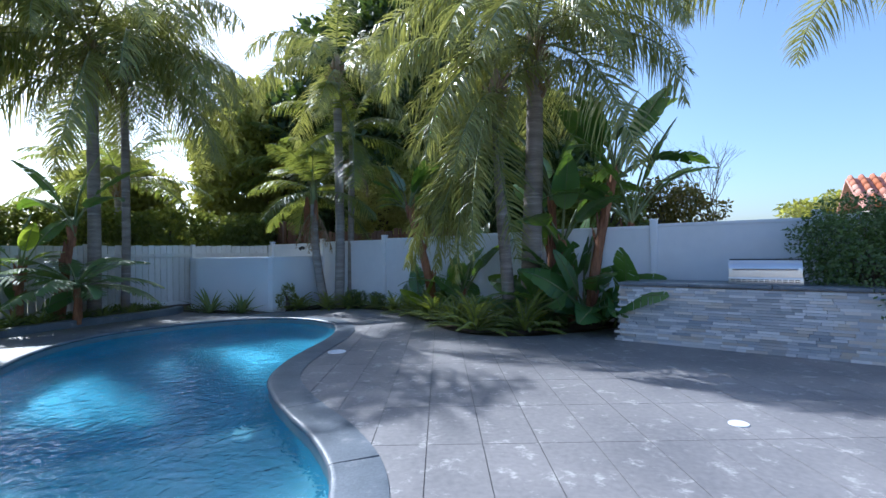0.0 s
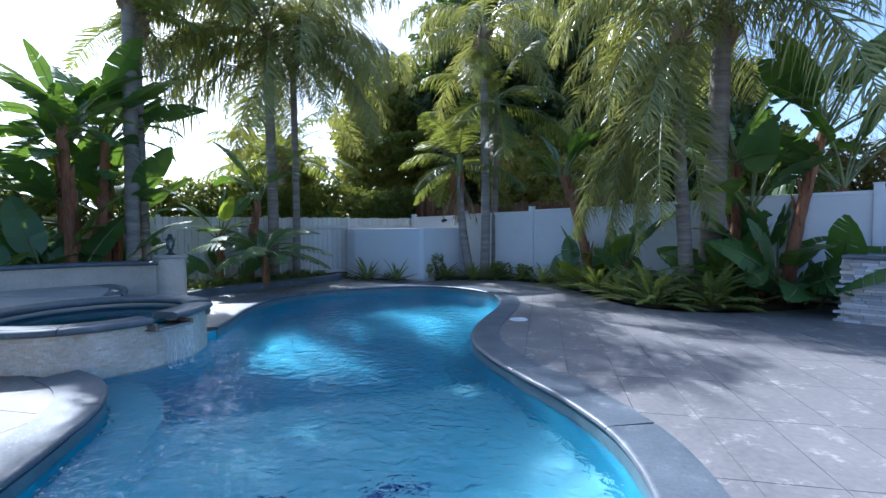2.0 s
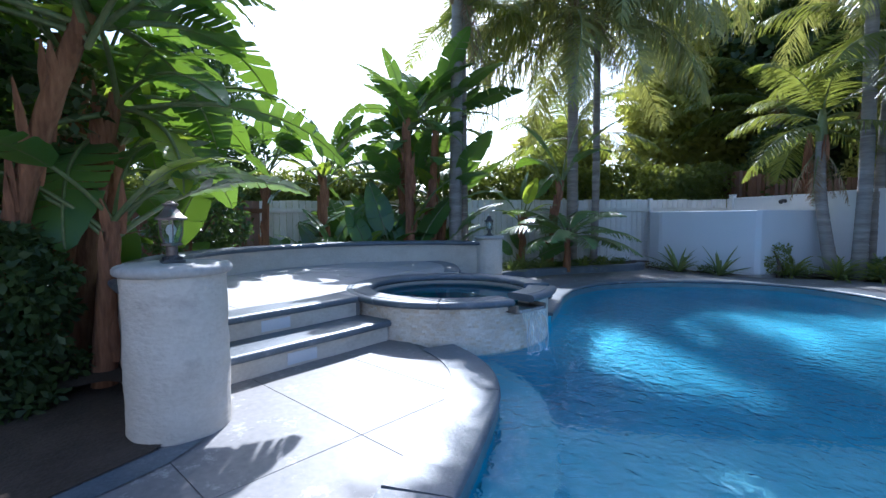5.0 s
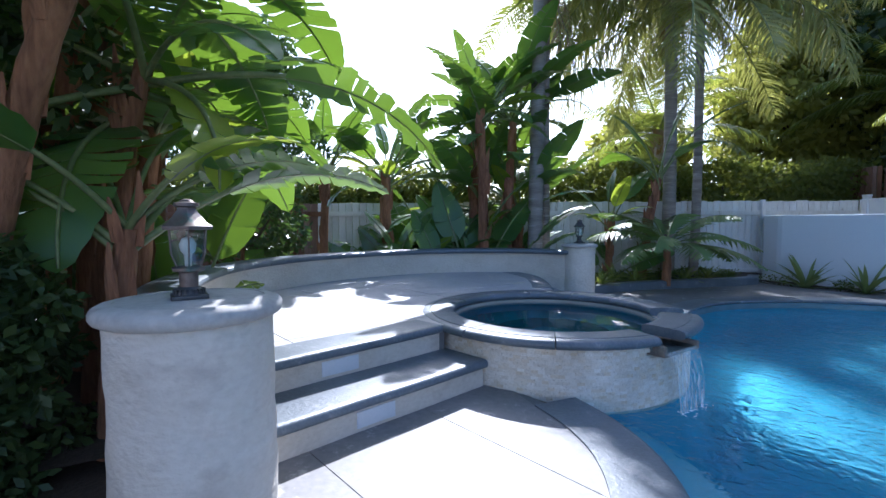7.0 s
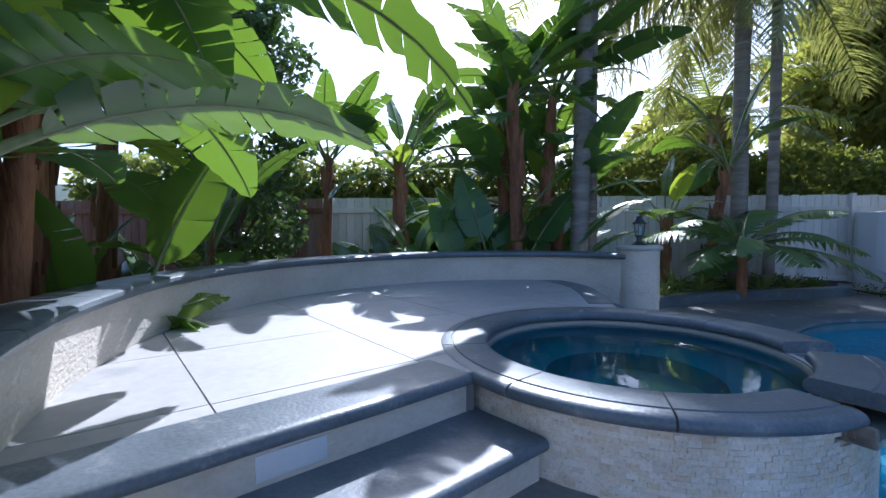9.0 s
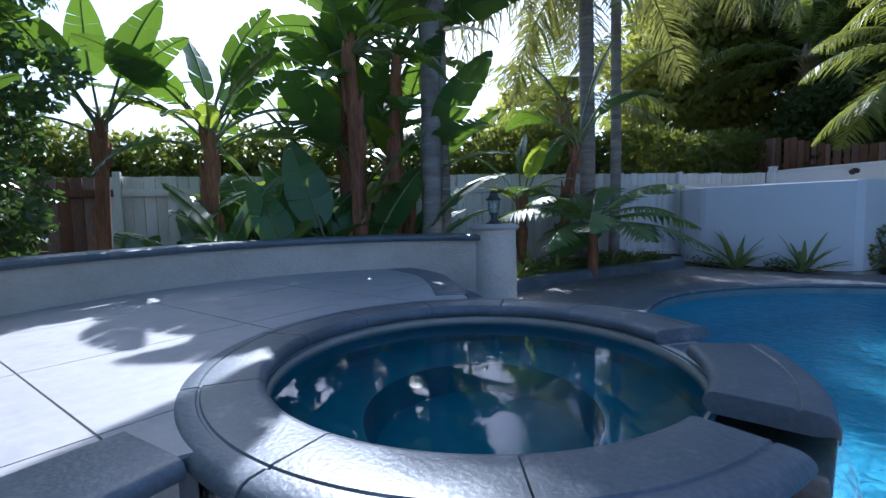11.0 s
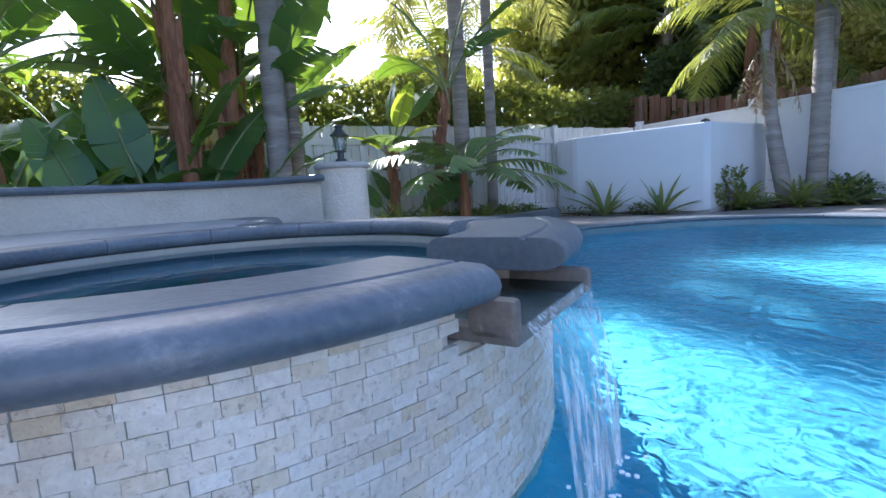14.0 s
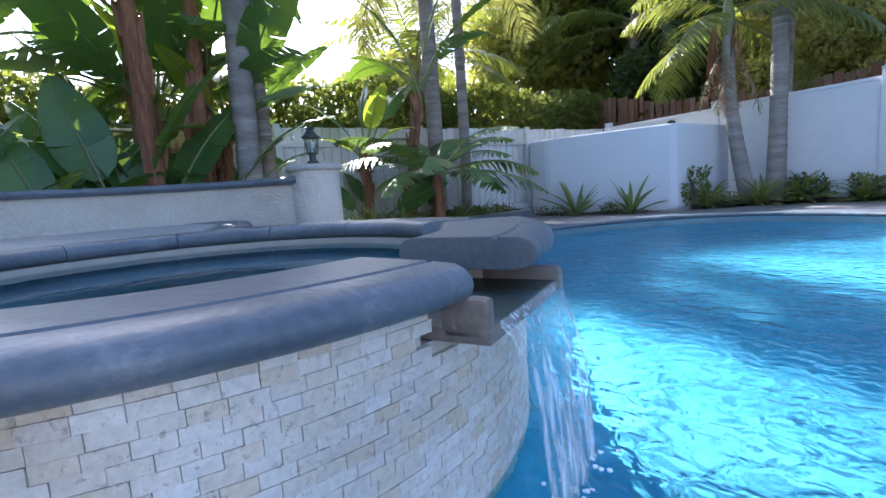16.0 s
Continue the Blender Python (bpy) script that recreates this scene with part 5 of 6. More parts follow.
def leaf_cloud(clumps, n, size, seed, mat, flat=0.35):
    """Many small leaves on and in a set of uneven ellipsoids (x, y, z, rx, ry, rz)."""
    g = np.random.default_rng(seed)
    vol = np.array([c[3] * c[4] * c[5] for c in clumps]) ** 0.67
    pick = g.choice(len(clumps), n, p=vol / vol.sum())
    C = np.array(clumps)[pick]
    d = g.normal(size=(n, 3))
    d /= np.linalg.norm(d, axis=1)[:, None]
    rad = 1 - 0.45 * g.random(n) ** 2.2
    lump = 1 + 0.16 * np.sin(d[:, 0] * 7 + pick) * np.cos(d[:, 1] * 6 + pick * 1.7) + 0.12 * np.sin(d[:, 2] * 9 + pick * 0.6)
    P = C[:, :3] + d * (rad * lump)[:, None] * C[:, 3:6]
    a = g.normal(size=(n, 3)) + d * 0.6
    a[:, 2] -= flat
    a /= np.linalg.norm(a, axis=1)[:, None]
    b = np.cross(a, g.normal(size=(n, 3)))
    b /= np.linalg.norm(b, axis=1)[:, None]
    s = size * (0.6 + 0.8 * g.random(n))[:, None]
    V = np.empty((n, 4, 3))
    V[:, 0] = P
    V[:, 1] = P + a * s * 0.5 + b * s * 0.26
    V[:, 2] = P + a * s
    V[:, 3] = P + a * s * 0.5 - b * s * 0.26
    me = bpy.data.meshes.new("crown")
    me.vertices.add(n * 4)
    me.vertices.foreach_set("co", V.reshape(-1))
    me.loops.add(n * 4)
    me.loops.foreach_set("vertex_index", np.arange(n * 4, dtype=np.int32))
    me.polygons.add(n)
    me.polygons.foreach_set("loop_start", np.arange(0, n * 4, 4, dtype=np.int32))
    me.update(calc_edges=True)
    me.materials.append(M[mat])
    return me


def tree(x, y, h, r, seed, mat, label, n=9000, size=0.16, trunk_h=None, lumps=16, squash=0.8, z=-0.04, low=0.25, group="", category="tree"):
    """Trunk with limbs and an uneven crown of leaves."""
    rn = random.Random(seed)
    t = thing("tree", pose(x, y, z), label, category, group)
    th = trunk_h or h * 0.45
    bm = bmesh.new()
    tr = max(0.05, r * 0.05)
    tube(bm, [(0, 0, 0), (0.05 * r * rn.uniform(-1, 1), 0.05 * r * rn.uniform(-1, 1), th * 0.5), (0.08 * r * rn.uniform(-1, 1), 0.08 * r, th)], [tr * 1.3, tr, tr * 0.8], 9)
    clumps = []
    lumps = int(lumps * 1.9)
    for k in range(lumps):
        a = k * 2.4 + rn.uniform(-0.4, 0.4)
        u = rn.random()
        zz = h * (low + (1 - low) * (k + 0.5) / lumps) - r * 0.15
        prof = math.sin(math.pi * min(1, max(0.08, (zz / h - low * 0.6) / (1 - low * 0.6)) ** 0.8)) ** 0.6
        rr = r * prof * (0.35 + 0.5 * u)
        c = Vector((rr * math.cos(a), rr * math.sin(a), zz))
        q = r * rn.uniform(0.17, 0.36)
        clumps.append((c.x, c.y, c.z, q, q, q * squash))
        if k % 3 == 0:
            s = Vector((0, 0, min(th, zz * 0.8) * rn.uniform(0.6, 1.0)))
            tube(bm, [s, s.lerp(c, 0.5) + Vector((0, 0, 0.08 * h)), c], [tr * 0.6, tr * 0.35, tr * 0.12], 6)
    part("trunk", bm, M["treebark"], t)
    piece("crown", leaf_cloud(clumps, n, size, seed, mat), Matrix.Identity(4), t)
    return t


# queen palms by the far bed
palm(pose(1.50, 9.05, 0), "queen palm with a grey ringed trunk and drooping fronds", [(0, 0, -0.05), (0.06, 0, 1.5), (0.14, 0.0, 3.4), (0.18, 0.0, 5.55)], 0.19, 0.135, QUEEN, 26, 5.5, "queen palms", 1.3, "palmbark", 0.02, seed=3, spin=20, boots=46, boot_h=1.15,
     skirt=((200, 1.05, 1, -8), (250, 1.05, 1, 0), (310, 1.15, 2, -14), (340, 1.2, 2, -20), (170, 1.1, 2, -10), (190, 1.2, 2, -18), (285, 1.1, 2, -22)))
palm(pose(1.14, 8.62, 0), "slender queen palm with a peeling pale trunk and hanging fronds", [(0, 0, -0.05), (-0.08, -0.03, 1.2), (-0.17, -0.05, 2.6), (-0.22, -0.08, 4.5)], 0.125, 0.09, QUEEN, 5, 4.4, "queen palms", 0.9, "palmbark", 0.0, seed=5, spin=70, boots=30,
     skirt=((176, 1.35, 0, 0), (196, 1.42, 0, 2), (214, 1.4, 0, -3), (232, 1.3, 0, 4), (250, 1.2, 0, 0), (205, 1.4, 0, -8), (186, 1.4, 0, -10), (222, 1.35, 0, -6), (205, 1.3, 1, 12), (185, 1.25, 1, 16), (225, 1.2, 1, 12), (168, 1.2, 1, 14)))
side_palm = palm(pose(6.9, 7.0, 0), "tall queen palm beside the grill island", [(0, 0, -0.05), (0.0, 0, 2.6), (-0.05, 0, 5.0)], 0.18, 0.13, QUEEN, 0, 5.0, "queen palms", 1.15, seed=8)
for v_, a_, s_ in ((1, 176, 1.32), (0, 60, 1.2), (1, 20, 1.2), (2, 330, 1.1), (1, 95, 1.1), (2, 45, 1.1), (3, 355, 1.0), (0, 290, 1.1)):
    piece("frond", QUEEN[v_], Matrix.Translation((-0.05, 0, 5.15)) @ pose(0, 0, 0, 0, 0, a_) @ Matrix.Scale(s_, 4), side_palm)
# king palms at the screen wall
palm(pose(-3.38, 11.48, 0), "tall king palm with a smooth grey ringed trunk", [(0, 0, -0.05), (0.05, 0, 2.2), (0.0, 0, 6.4)], 0.13, 0.10, QUEEN, 16, 6.4, "king palms", 1.0, "palmbark2", seed=13, spin=30, dead=3)
low_king = palm(pose(-3.80, 11.35, 0), "king palm with a curved trunk and low crown", [(0.10, 0, -0.05), (-0.06, 0, 0.8), (-0.20, 0.05, 1.8), (-0.22, 0.05, 2.75)], 0.125, 0.085, KING, 12, 2.9, "king palms", 0.95, "palmbark2", seed=15, spin=100, dead=5)
bm = bmesh.new()
dead_sheath(bm, Vector((-0.42, 0.06, 2.95)), 1.25, 46, 301)
dead_sheath(bm, Vector((-0.12, -0.05, 2.85)), 0.6, 14, 302)
part("hanging_dead_stalk", bm, M["bark"], low_king, "brown dried hanging strands")
palm(pose(-3.22, 11.95, 0), "thin king palm with a grey trunk", [(0, 0, -0.05), (0.02, 0, 1.8), (0.08, 0, 4.4)], 0.095, 0.075, KING, 12, 4.5, "king palms", 1.1, "palmbark2", seed=17, spin=10, dead=4)
# palms along the board fence
palm(pose(-8.68, 5.68, 0.08), "tall palm with a rough grey-brown trunk", [(0, 0, -0.05), (0.02, 0.02, 2.5), (0.06, 0.05, 5.9)], 0.135, 0.11, FEATHER, 15, 6.0, "palms by the fence", 1.15, "palmbark2", seed=19, spin=0, dead=3)
palm(pose(-8.74, 6.02, 0.08), "brown palm trunk standing close beside another", [(0, 0, -0.05), (0.05, -0.1, 2.5), (0.06, -0.12, 5.4)], 0.085, 0.075, FEATHER, 12, 5.5, "palms by the fence", 1.0, "palmbark", seed=21, spin=50, dead=2)
palm(pose(-8.20, 8.95, 0.08), "palm with a brown trunk and dark drooping crown", [(0, 0, -0.05), (0.0, 0.02, 2.2), (-0.04, 0, 6.1)], 0.14, 0.11, QUEEN, 28, 5.0, "palms by the fence", 1.3, "palmbark", seed=23, spin=40, dead=3, skirt=((270, 0.9, 1, 0), (320, 0.9, 1, 0), (220, 0.9, 1, 0), (20, 0.85, 1, 0)))
palm(pose(-8.02, 9.60, 0.08), "slim palm with a grey trunk", [(0, 0, -0.05), (0.03, 0.02, 2.0), (0.02, 0, 5.9)], 0.095, 0.08, QUEEN, 24, 4.6, "palms by the fence", 1.3, "palmbark", seed=25, spin=90, dead=2)
palm(pose(-10.4, 11.9, -0.04), "feathery palm rising beyond the board fence", [(0, 0, -0.05), (0.0, 0.02, 2.0), (0.02, 0, 3.7)], 0.12, 0.10, FEATHER, 16, 4.0, "palms by the fence", 1.15, "palmbark", seed=27, spin=15)
palm(pose(-6.1, 15.9, -0.04), "palm with arching green fronds behind the fence corner", [(0, 0, -0.05), (0.0, 0.02, 2.4), (0.02, 0, 4.6)], 0.12, 0.10, FEATHER, 16, 5.0, "palms by the fence", 1.3, "palmbark", seed=29, spin=75, dead=3)

# giant bird of paradise and banana plants
bird_plant(pose(2.55, 9.0, 0.02), "giant bird of paradise with tall torn leaves by the vinyl fence", [(0.05, -0.1, 2.9, 0.55, 0.1, 11, 20), (-0.2, 0.1, 1.6, -0.2, 0, 8, None), (0.35, 0.1, 1.9, 0.55, 0, 8, 10)], "bird of paradise plants", low=60, lowr=0.65, seed=31, size=1.05, yellow=0.02, lowsize=(0.7, 1.05))
bird_plant(pose(1.95, 9.30, 0.02), "dark giant bird of paradise between palm trunks", [(0, 0, 2.4, 0.05, 0.0, 7, 160)], "bird of paradise plants", low=5, lowr=0.35, seed=33, yellow=0.0)
# about half its leaves are yellow, standing in for leaves lit by the sun
bird_plant(pose(-0.55, 10.05, 0.02), "leaning bird of paradise with a fan of pale green leaves", [(0.0, 0.0, 2.45, -0.62, 0.05, 22, 176)], "bird of paradise plants", low=14, lowr=0.5, seed=35, size=1.05, yellow=0.55, leaf=0.66)
bird_plant(pose(0.0, 9.9, 0.02), "low bird of paradise clump by the white fence", [(0.0, 0.0, 0.5, 0.1, 0.05, 6, None)], "bird of paradise plants", low=10, lowr=0.5, seed=36, size=0.8, yellow=0.05)
bird_plant(pose(-9.45, 4.88, 0.10), "clump of banana plants with brown fibrous stems", [(0.34, 0.0, 3.1, -0.12, 0.0, 20, None), (0.30, 0.50, 3.0, 0.05, 0.15, 19, None), (-0.35, 0.25, 2.7, -0.1, 0.1, 17, None), (0.05, 0.7, 2.1, 0.0, 0.2, 9, None), (-0.15, 0.35, 1.5, -0.1, 0.1, 12, None), (0.3, 0.75, 1.35, 0.0, 0.15, 11, None), (-0.6, 0.5, 1.8, -0.1, 0.1, 11, None), (-0.75, 0.0, 1.3, -0.1, 0.1, 9, 65)], "banana plants", low=90, lowr=0.95, seed=37, yellow=0.10, lowsize=(0.7, 1.1), avoid=-35, leaf=0.92, droop=38)
bird_plant(pose(-10.3, 3.52, 0.10), "banana plant with a wide fan of leaves against the fence", [(0.0, 0.0, 2.0, -0.15, 0.1, 22, None)], "banana plants", low=8, lowr=0.4, seed=39, yellow=0.3, avoid=-20, leaf=0.85, droop=30)
bird_plant(pose(-10.2, 4.2, 0.10), "low dark banana shoots behind the garden wall", [(-0.35, 0.15, 1.0, -0.1, 0.1, 4, 60)], "banana plants", low=46, lowr=0.5, seed=40, yellow=0.1, lowsize=(0.6, 1.0), avoid=-25)
bird_plant(pose(-8.72, 7.75, 0.10), "young banana plant with bright yellow-green leaves", [(0.0, 0.0, 1.15, -0.05, 0.1, 7, None)], "banana plants", low=4, lowr=0.25, seed=41, size=0.8, yellow=0.65)
bird_plant(pose(-8.05, 8.25, 0.10), "slanting banana plant with dark broad leaves", [(-0.25, 0.0, 2.0, 0.3, 0.05, 7, 10)], "banana plants", low=0, seed=43, size=0.85, yellow=0.0)
bird_plant(pose(-10.85, 2.5, 0.10), "slim banana plant by the brown fence", [(0.0, 0.0, 2.1, 0.0, 0.1, 10, None)], "banana plants", low=7, lowr=0.4, seed=45, size=0.85, yellow=0.25, avoid=-10, droop=25)
bird_plant(pose(-8.9, 0.7, 0.10), "banana shoots behind the curved wall", [(0.0, 0.0, 0.7, 0.1, 0.1, 7, None)], "banana plants", low=10, lowr=0.5, seed=46, size=0.8, yellow=0.3, avoid=40)
bird_plant(pose(-5.75, -0.85, 0.06), "large banana clump shading the pillar, stems shaggy brown", [(0.1, -0.1, 2.5, 0.45, 0.65, 10, None), (-0.5, 0.4, 2.2, 0.15, 0.35, 10, None), (-0.35, -0.55, 2.9, 0.5, 0.4, 10, None), (-1.25, 0.6, 2.0, 0.1, 0.2, 9, None), (-0.9, 0.1, 2.7, 0.2, 0.3, 9, None), (0.0, -0.9, 3.5, 0.7, 0.7, 11, None)], "banana plants", low=0, seed=47, size=0.85, yellow=0.10, spread=True, leaf=1.25, droop=55, avoid=0)
tree(-5.35, -0.85, 1.25, 0.55, 353, "darkleaf", "dark shrub under the banana leaves beside the pillar", 9000, 0.07, lumps=14, low=0.05, category="shrub")
bird_plant(pose(-9.0, -0.5, 0.08), "tall banana clump by the brown fence", [(0.0, 0.0, 2.9, 0.1, 0.1, 12, None), (0.5, -0.5, 3.5, 0.1, 0.1, 11, None), (-0.4, 0.4, 2.2, 0.0, 0.1, 9, None)], "banana plants", low=14, lowr=0.7, seed=50, size=1.05, yellow=0.15, spread=True)
bird_plant(pose(-5.5, -0.30, 0.06), "low spreading banana plant beside the lamp pillar", [(0.0, 0.0, 1.15, 0.05, 0.1, 10, None)], "banana plants", low=0, seed=48, size=0.8, yellow=0.25, spread=True, avoid=0)
bird_plant(pose(-7.9, -0.35, 0.08), "banana clump with long stems behind the curved wall", [(0.0, 0.0, 2.6, 0.1, 0.15, 12, None), (-0.4, -0.5, 3.2, 0.0, 0.1, 11, None), (0.55, 0.1, 1.6, 0.15, 0.1, 9, None), (0.9, -0.2, 3.0, 0.2, 0.3, 12, None)], "banana plants", low=16, lowr=0.8, seed=49, size=1.05, yellow=0.15, spread=True)

# broad-leaved trees and shrubs
tree(-10.45, 1.2, 4.5, 1.15, 51, "shrubleaf", "evergreen shrub tree by the brown fence", 14000, 0.10, lumps=18, low=0.2)
tree(-7.3, -2.4, 5.5, 2.2, 52, "darkleaf", "dark evergreen tree behind the banana clump", 42000, 0.11, lumps=20, low=0.05)
tree(-3.6, 19.5, 13.0, 5.2, 53, "darkleaf", "tall dark evergreen tree behind the fences", 60000, 0.36, lumps=40, low=0.08)
tree(1.8, 18.5, 7.6, 3.6, 54, "darkleaf", "dark evergreen tree beyond the vinyl fence", 34000, 0.34, lumps=26, low=0.08)
tree(-9.2, 17.3, 8.6, 2.7, 55, "sunleaf", "sunlit yellow-green tree behind the fence corner", 30000, 0.26, lumps=30, low=0.12)
tree(-13.5, 15.5, 5.0, 2.6, 56, "sunleaf", "pale green tree beyond the hedge", 20000, 0.27, lumps=18, low=0.1)
tree(-3.4, 17.0, 5.2, 1.9, 157, "sunleaf", "sunlit shrub tree beyond the picket fence", 20000, 0.18, lumps=20, low=0.1)
tree(-1.9, 15.2, 4.6, 1.9, 57, "sunleaf", "sunlit shrub behind the picket fence", 20000, 0.18, lumps=18, low=0.1)
# these two shrubs get their sunlit look from the leaf colour
tree(-3.0, 14.25, 4.3, 1.35, 257, "sunbright", "airy yellow-green shrub rising behind the vinyl fence, sunlight put into its leaf colour", 22000, 0.10, lumps=26, low=0.15, category="shrub")
tree(-1.2, 13.5, 3.6, 1.1, 258, "sunbright", "yellow-green shrub behind the vinyl fence, sunlight put into its leaf colour", 14000, 0.10, lumps=20, low=0.15, category="shrub")
tree(6.0, 14.6, 3.6, 1.9, 58, "rustleaf", "citrus tree with rust-tinged leaves beyond the fence", 12000, 0.13, lumps=18, low=0.1)
tree(3.7, 13.6, 3.8, 1.5, 59, "hedgeleaf", "green tree beyond the fence", 9000, 0.14, lumps=14, low=0.1)
tree(15.0, 22.5, 3.8, 2.4, 60, "sunleaf", "pale tree in a neighbouring yard", 8000, 0.22, lumps=16, low=0.1)
tree(18.5, 23.0, 4.6, 3.0, 61, "hedgeleaf", "green tree in a neighbouring yard", 9000, 0.25, lumps=16, low=0.1)
tree(6.15, 7.0, 2.15, 1.25, 62, "shrubleaf", "rounded dark green shrub behind the grill island", 26000, 0.055, lumps=26, low=0.1, category="shrub")
tree(7.6, 6.5, 1.9, 1.0, 63, "shrubleaf", "rounded dark green shrub by the vinyl fence", 14000, 0.055, lumps=18, low=0.1, category="shrub")
palm(pose(16.0, 25.5, -0.04), "distant palm beyond the fence", [(0, 0, 0), (0, 0, 1.4), (0, 0, 2.8)], 0.14, 0.12, FEATHER, 14, 2.8, "distant palms", 0.8, seed=64)
palm(pose(18.5, 25.0, -0.04), "distant palm beyond the fence", [(0, 0, 0), (0, 0, 1.6), (0, 0, 3.2)], 0.14, 0.12, FEATHER, 14, 3.2, "distant palms", 0.9, seed=65)

# bare tree beyond the fence
bt = thing("bare_tree", pose(8.2, 16.6, -0.04), "leafless tree with fine grey twigs beyond the fence", "tree")
bm = bmesh.new()
rb = random.Random(66)


def twig(b, p, d, L, r, depth):
    q = p + d * L
    tube(b, [p, p.lerp(q, 0.5) + Vector((rb.uniform(-1, 1), rb.uniform(-1, 1), 0)) * L * 0.05, q], [r, r * 0.8, r * 0.6], 5, False)
    if depth:
        for _ in range(3):
            nd = (d + Vector((rb.uniform(-1, 1), rb.uniform(-1, 1), rb.uniform(-0.2, 0.8))) * 0.75).normalized()
            twig(b, q, nd, L * rb.uniform(0.6, 0.85), r * 0.55, depth - 1)


twig(bm, Vector((0, 0, 0)), Vector((0, 0, 1)), 1.6, 0.07, 5)
part("branchwork", bm, M["treebark"], bt)

# clipped hedge behind the board fence
hg = thing("hedge", pose(-9.8, 9.5, -0.04), "long clipped green hedge behind the board fence", "hedge")
hd = WOOD_DIR
hn = Vector((hd.y, -hd.x))
cl = []
rh = random.Random(67)
for k in range(60):
    s = -1.2 + k * 0.31
    q = FENCE_CORNER + hd * s + hn * (1.15 + rh.uniform(-0.1, 0.1))
    top = 2.72 + 0.10 * math.sin(k * 0.7) - (0.2 if s > 9 else 0)
    for z in (0.9, 1.6, top - 0.38):
        cl.append((q.x + 9.8, q.y - 9.5, z + rh.uniform(-0.05, 0.05), 0.36, 0.36, 0.42))
piece("foliage", leaf_cloud(cl, 70000, 0.13, 68, "hedgeleaf"), Matrix.Identity(4), hg)
bm = bmesh.new()
for k in range(16):
    q = FENCE_CORNER + hd * (-0.8 + k * 1.1) + hn * 1.15
    tube(bm, [(q.x + 9.8, q.y - 9.5, 0), (q.x + 9.8, q.y - 9.5, 2.2)], 0.03, 6)
part("woody_core", bm, M["treebark"], hg)

# dark creeper bush at the fence corner
tree(-5.4, 15.3, 3.6, 1.7, 69, "darkleaf", "dark bushy tree overhanging the picket fence", 20000, 0.17, lumps=16, low=0.2)

# tree fern in the raised bed
FERNS = [frond(rnd, 1.25, 0.34, 30, e, b, "fernleaf", 0.05, 0.16, 0.18, 0.055, 0.012) for e, b in ((46, 70), (28, 60), (12, 50))]
fern = thing("tree_fern", pose(-7.62, 8.0, 0.1), "tree fern with wide pale green arching fronds", "fern")
bm = bmesh.new()
tube(bm, [(0, 0, -0.05), (0.02, 0.0, 0.35), (0.0, 0.0, 0.72)], [0.09, 0.075, 0.06], 9)
part("trunk", bm, M["bark"], fern)
rf = random.Random(70)
for k in range(17):
    piece("frond", FERNS[k % 3], Matrix.Translation((0, 0, 0.7)) @ pose(0, 0, 0, rf.uniform(-10, 10), rf.uniform(-8, 8), k * 137.5) @ Matrix.Scale(rf.uniform(1.05, 1.35), 4), fern)


def sword_leaf(length, width, e0, bend, mat, n=7):
    verts, faces = [], []
    p = Vector((0, 0, 0))
    for i in range(n + 1):
        u = i / n
        a = radians(e0 - bend * u)
        d = Vector((math.cos(a), 0, math.sin(a)))
        w = width * (0.55 + 0.9 * u - 1.45 * u ** 2.4) if u < 1 else 0.0005
        w = max(w, 0.0006)
        up = Vector((-math.sin(a), 0, math.cos(a)))
        verts += [p + Vector((0, w, 0)) + up * w * 0.35, p, p + Vector((0, -w, 0)) + up * w * 0.35]
        p = p + d * (length / n)
    for i in range(n):
        a = i * 3
        faces += [(a, a + 3, a + 4, a + 1), (a + 1, a + 4, a + 5, a + 2)]
    return raw("leaf", verts, faces, M[mat], True)


AGAVE = [sword_leaf(0.56, 0.042, e, b, "agaveleaf") for e, b in ((72, 22), (54, 26), (38, 26), (24, 18))]
SWORD = [frond(rnd, 0.5, 0.055, 26, e, b, "swordleaf", 0.1, 0.1, 0.08, 0.016, 0.005) for e, b in ((78, 60), (60, 65), (40, 55), (25, 45))]


def rosette(x, y, z, kinds, n, size, seed, name, label, category, group):
    r = random.Random(seed)
    t = thing(name, pose(x, y, z), label, category, group)
    for k in range(n):
        lev = min(len(kinds) - 1, int(len(kinds) * k / n))
        piece("leaf", kinds[lev], Matrix.Translation((r.uniform(-0.03, 0.03), r.uniform(-0.03, 0.03), -0.03)) @ pose(0, 0, 0, r.uniform(-10, 10), r.uniform(-10, 10), k * 137.5 + r.uniform(-20, 20)) @ Matrix.Scale(size * r.uniform(0.8, 1.15), 4), t)
    return t


for i, (x, y, s) in enumerate(((-6.22, 10.22, 1.3), (-5.36, 10.18, 1.15))):
    rosette(x, y, 0.0, AGAVE, 20, s, 80 + i, "agave", "spiky green and cream striped agave by the screen wall", "agave", "agaves by the screen wall")
BEDFERN = ((0.52, 8.02, 1.15), (1.38, 8.0, 1.1), (0.1, 8.55, 0.9), (-0.35, 9.1, 0.95), (-0.75, 9.7, 0.85), (-1.2, 10.25, 0.8), (0.95, 8.35, 0.8), (-3.6, 11.15, 0.75), (-3.05, 11.35, 0.7), (-2.3, 11.2, 0.65), (-1.7, 10.75, 0.7), (0.2, 9.0, 0.8), (-4.3, 11.0, 0.7))
for i, (x, y, s) in enumerate(BEDFERN):
    rosette(x, y, 0.03, SWORD, 40, s * 1.6, 90 + i, "sword_fern", "clump of yellow-green sword fern in the bed", "fern", "sword ferns")
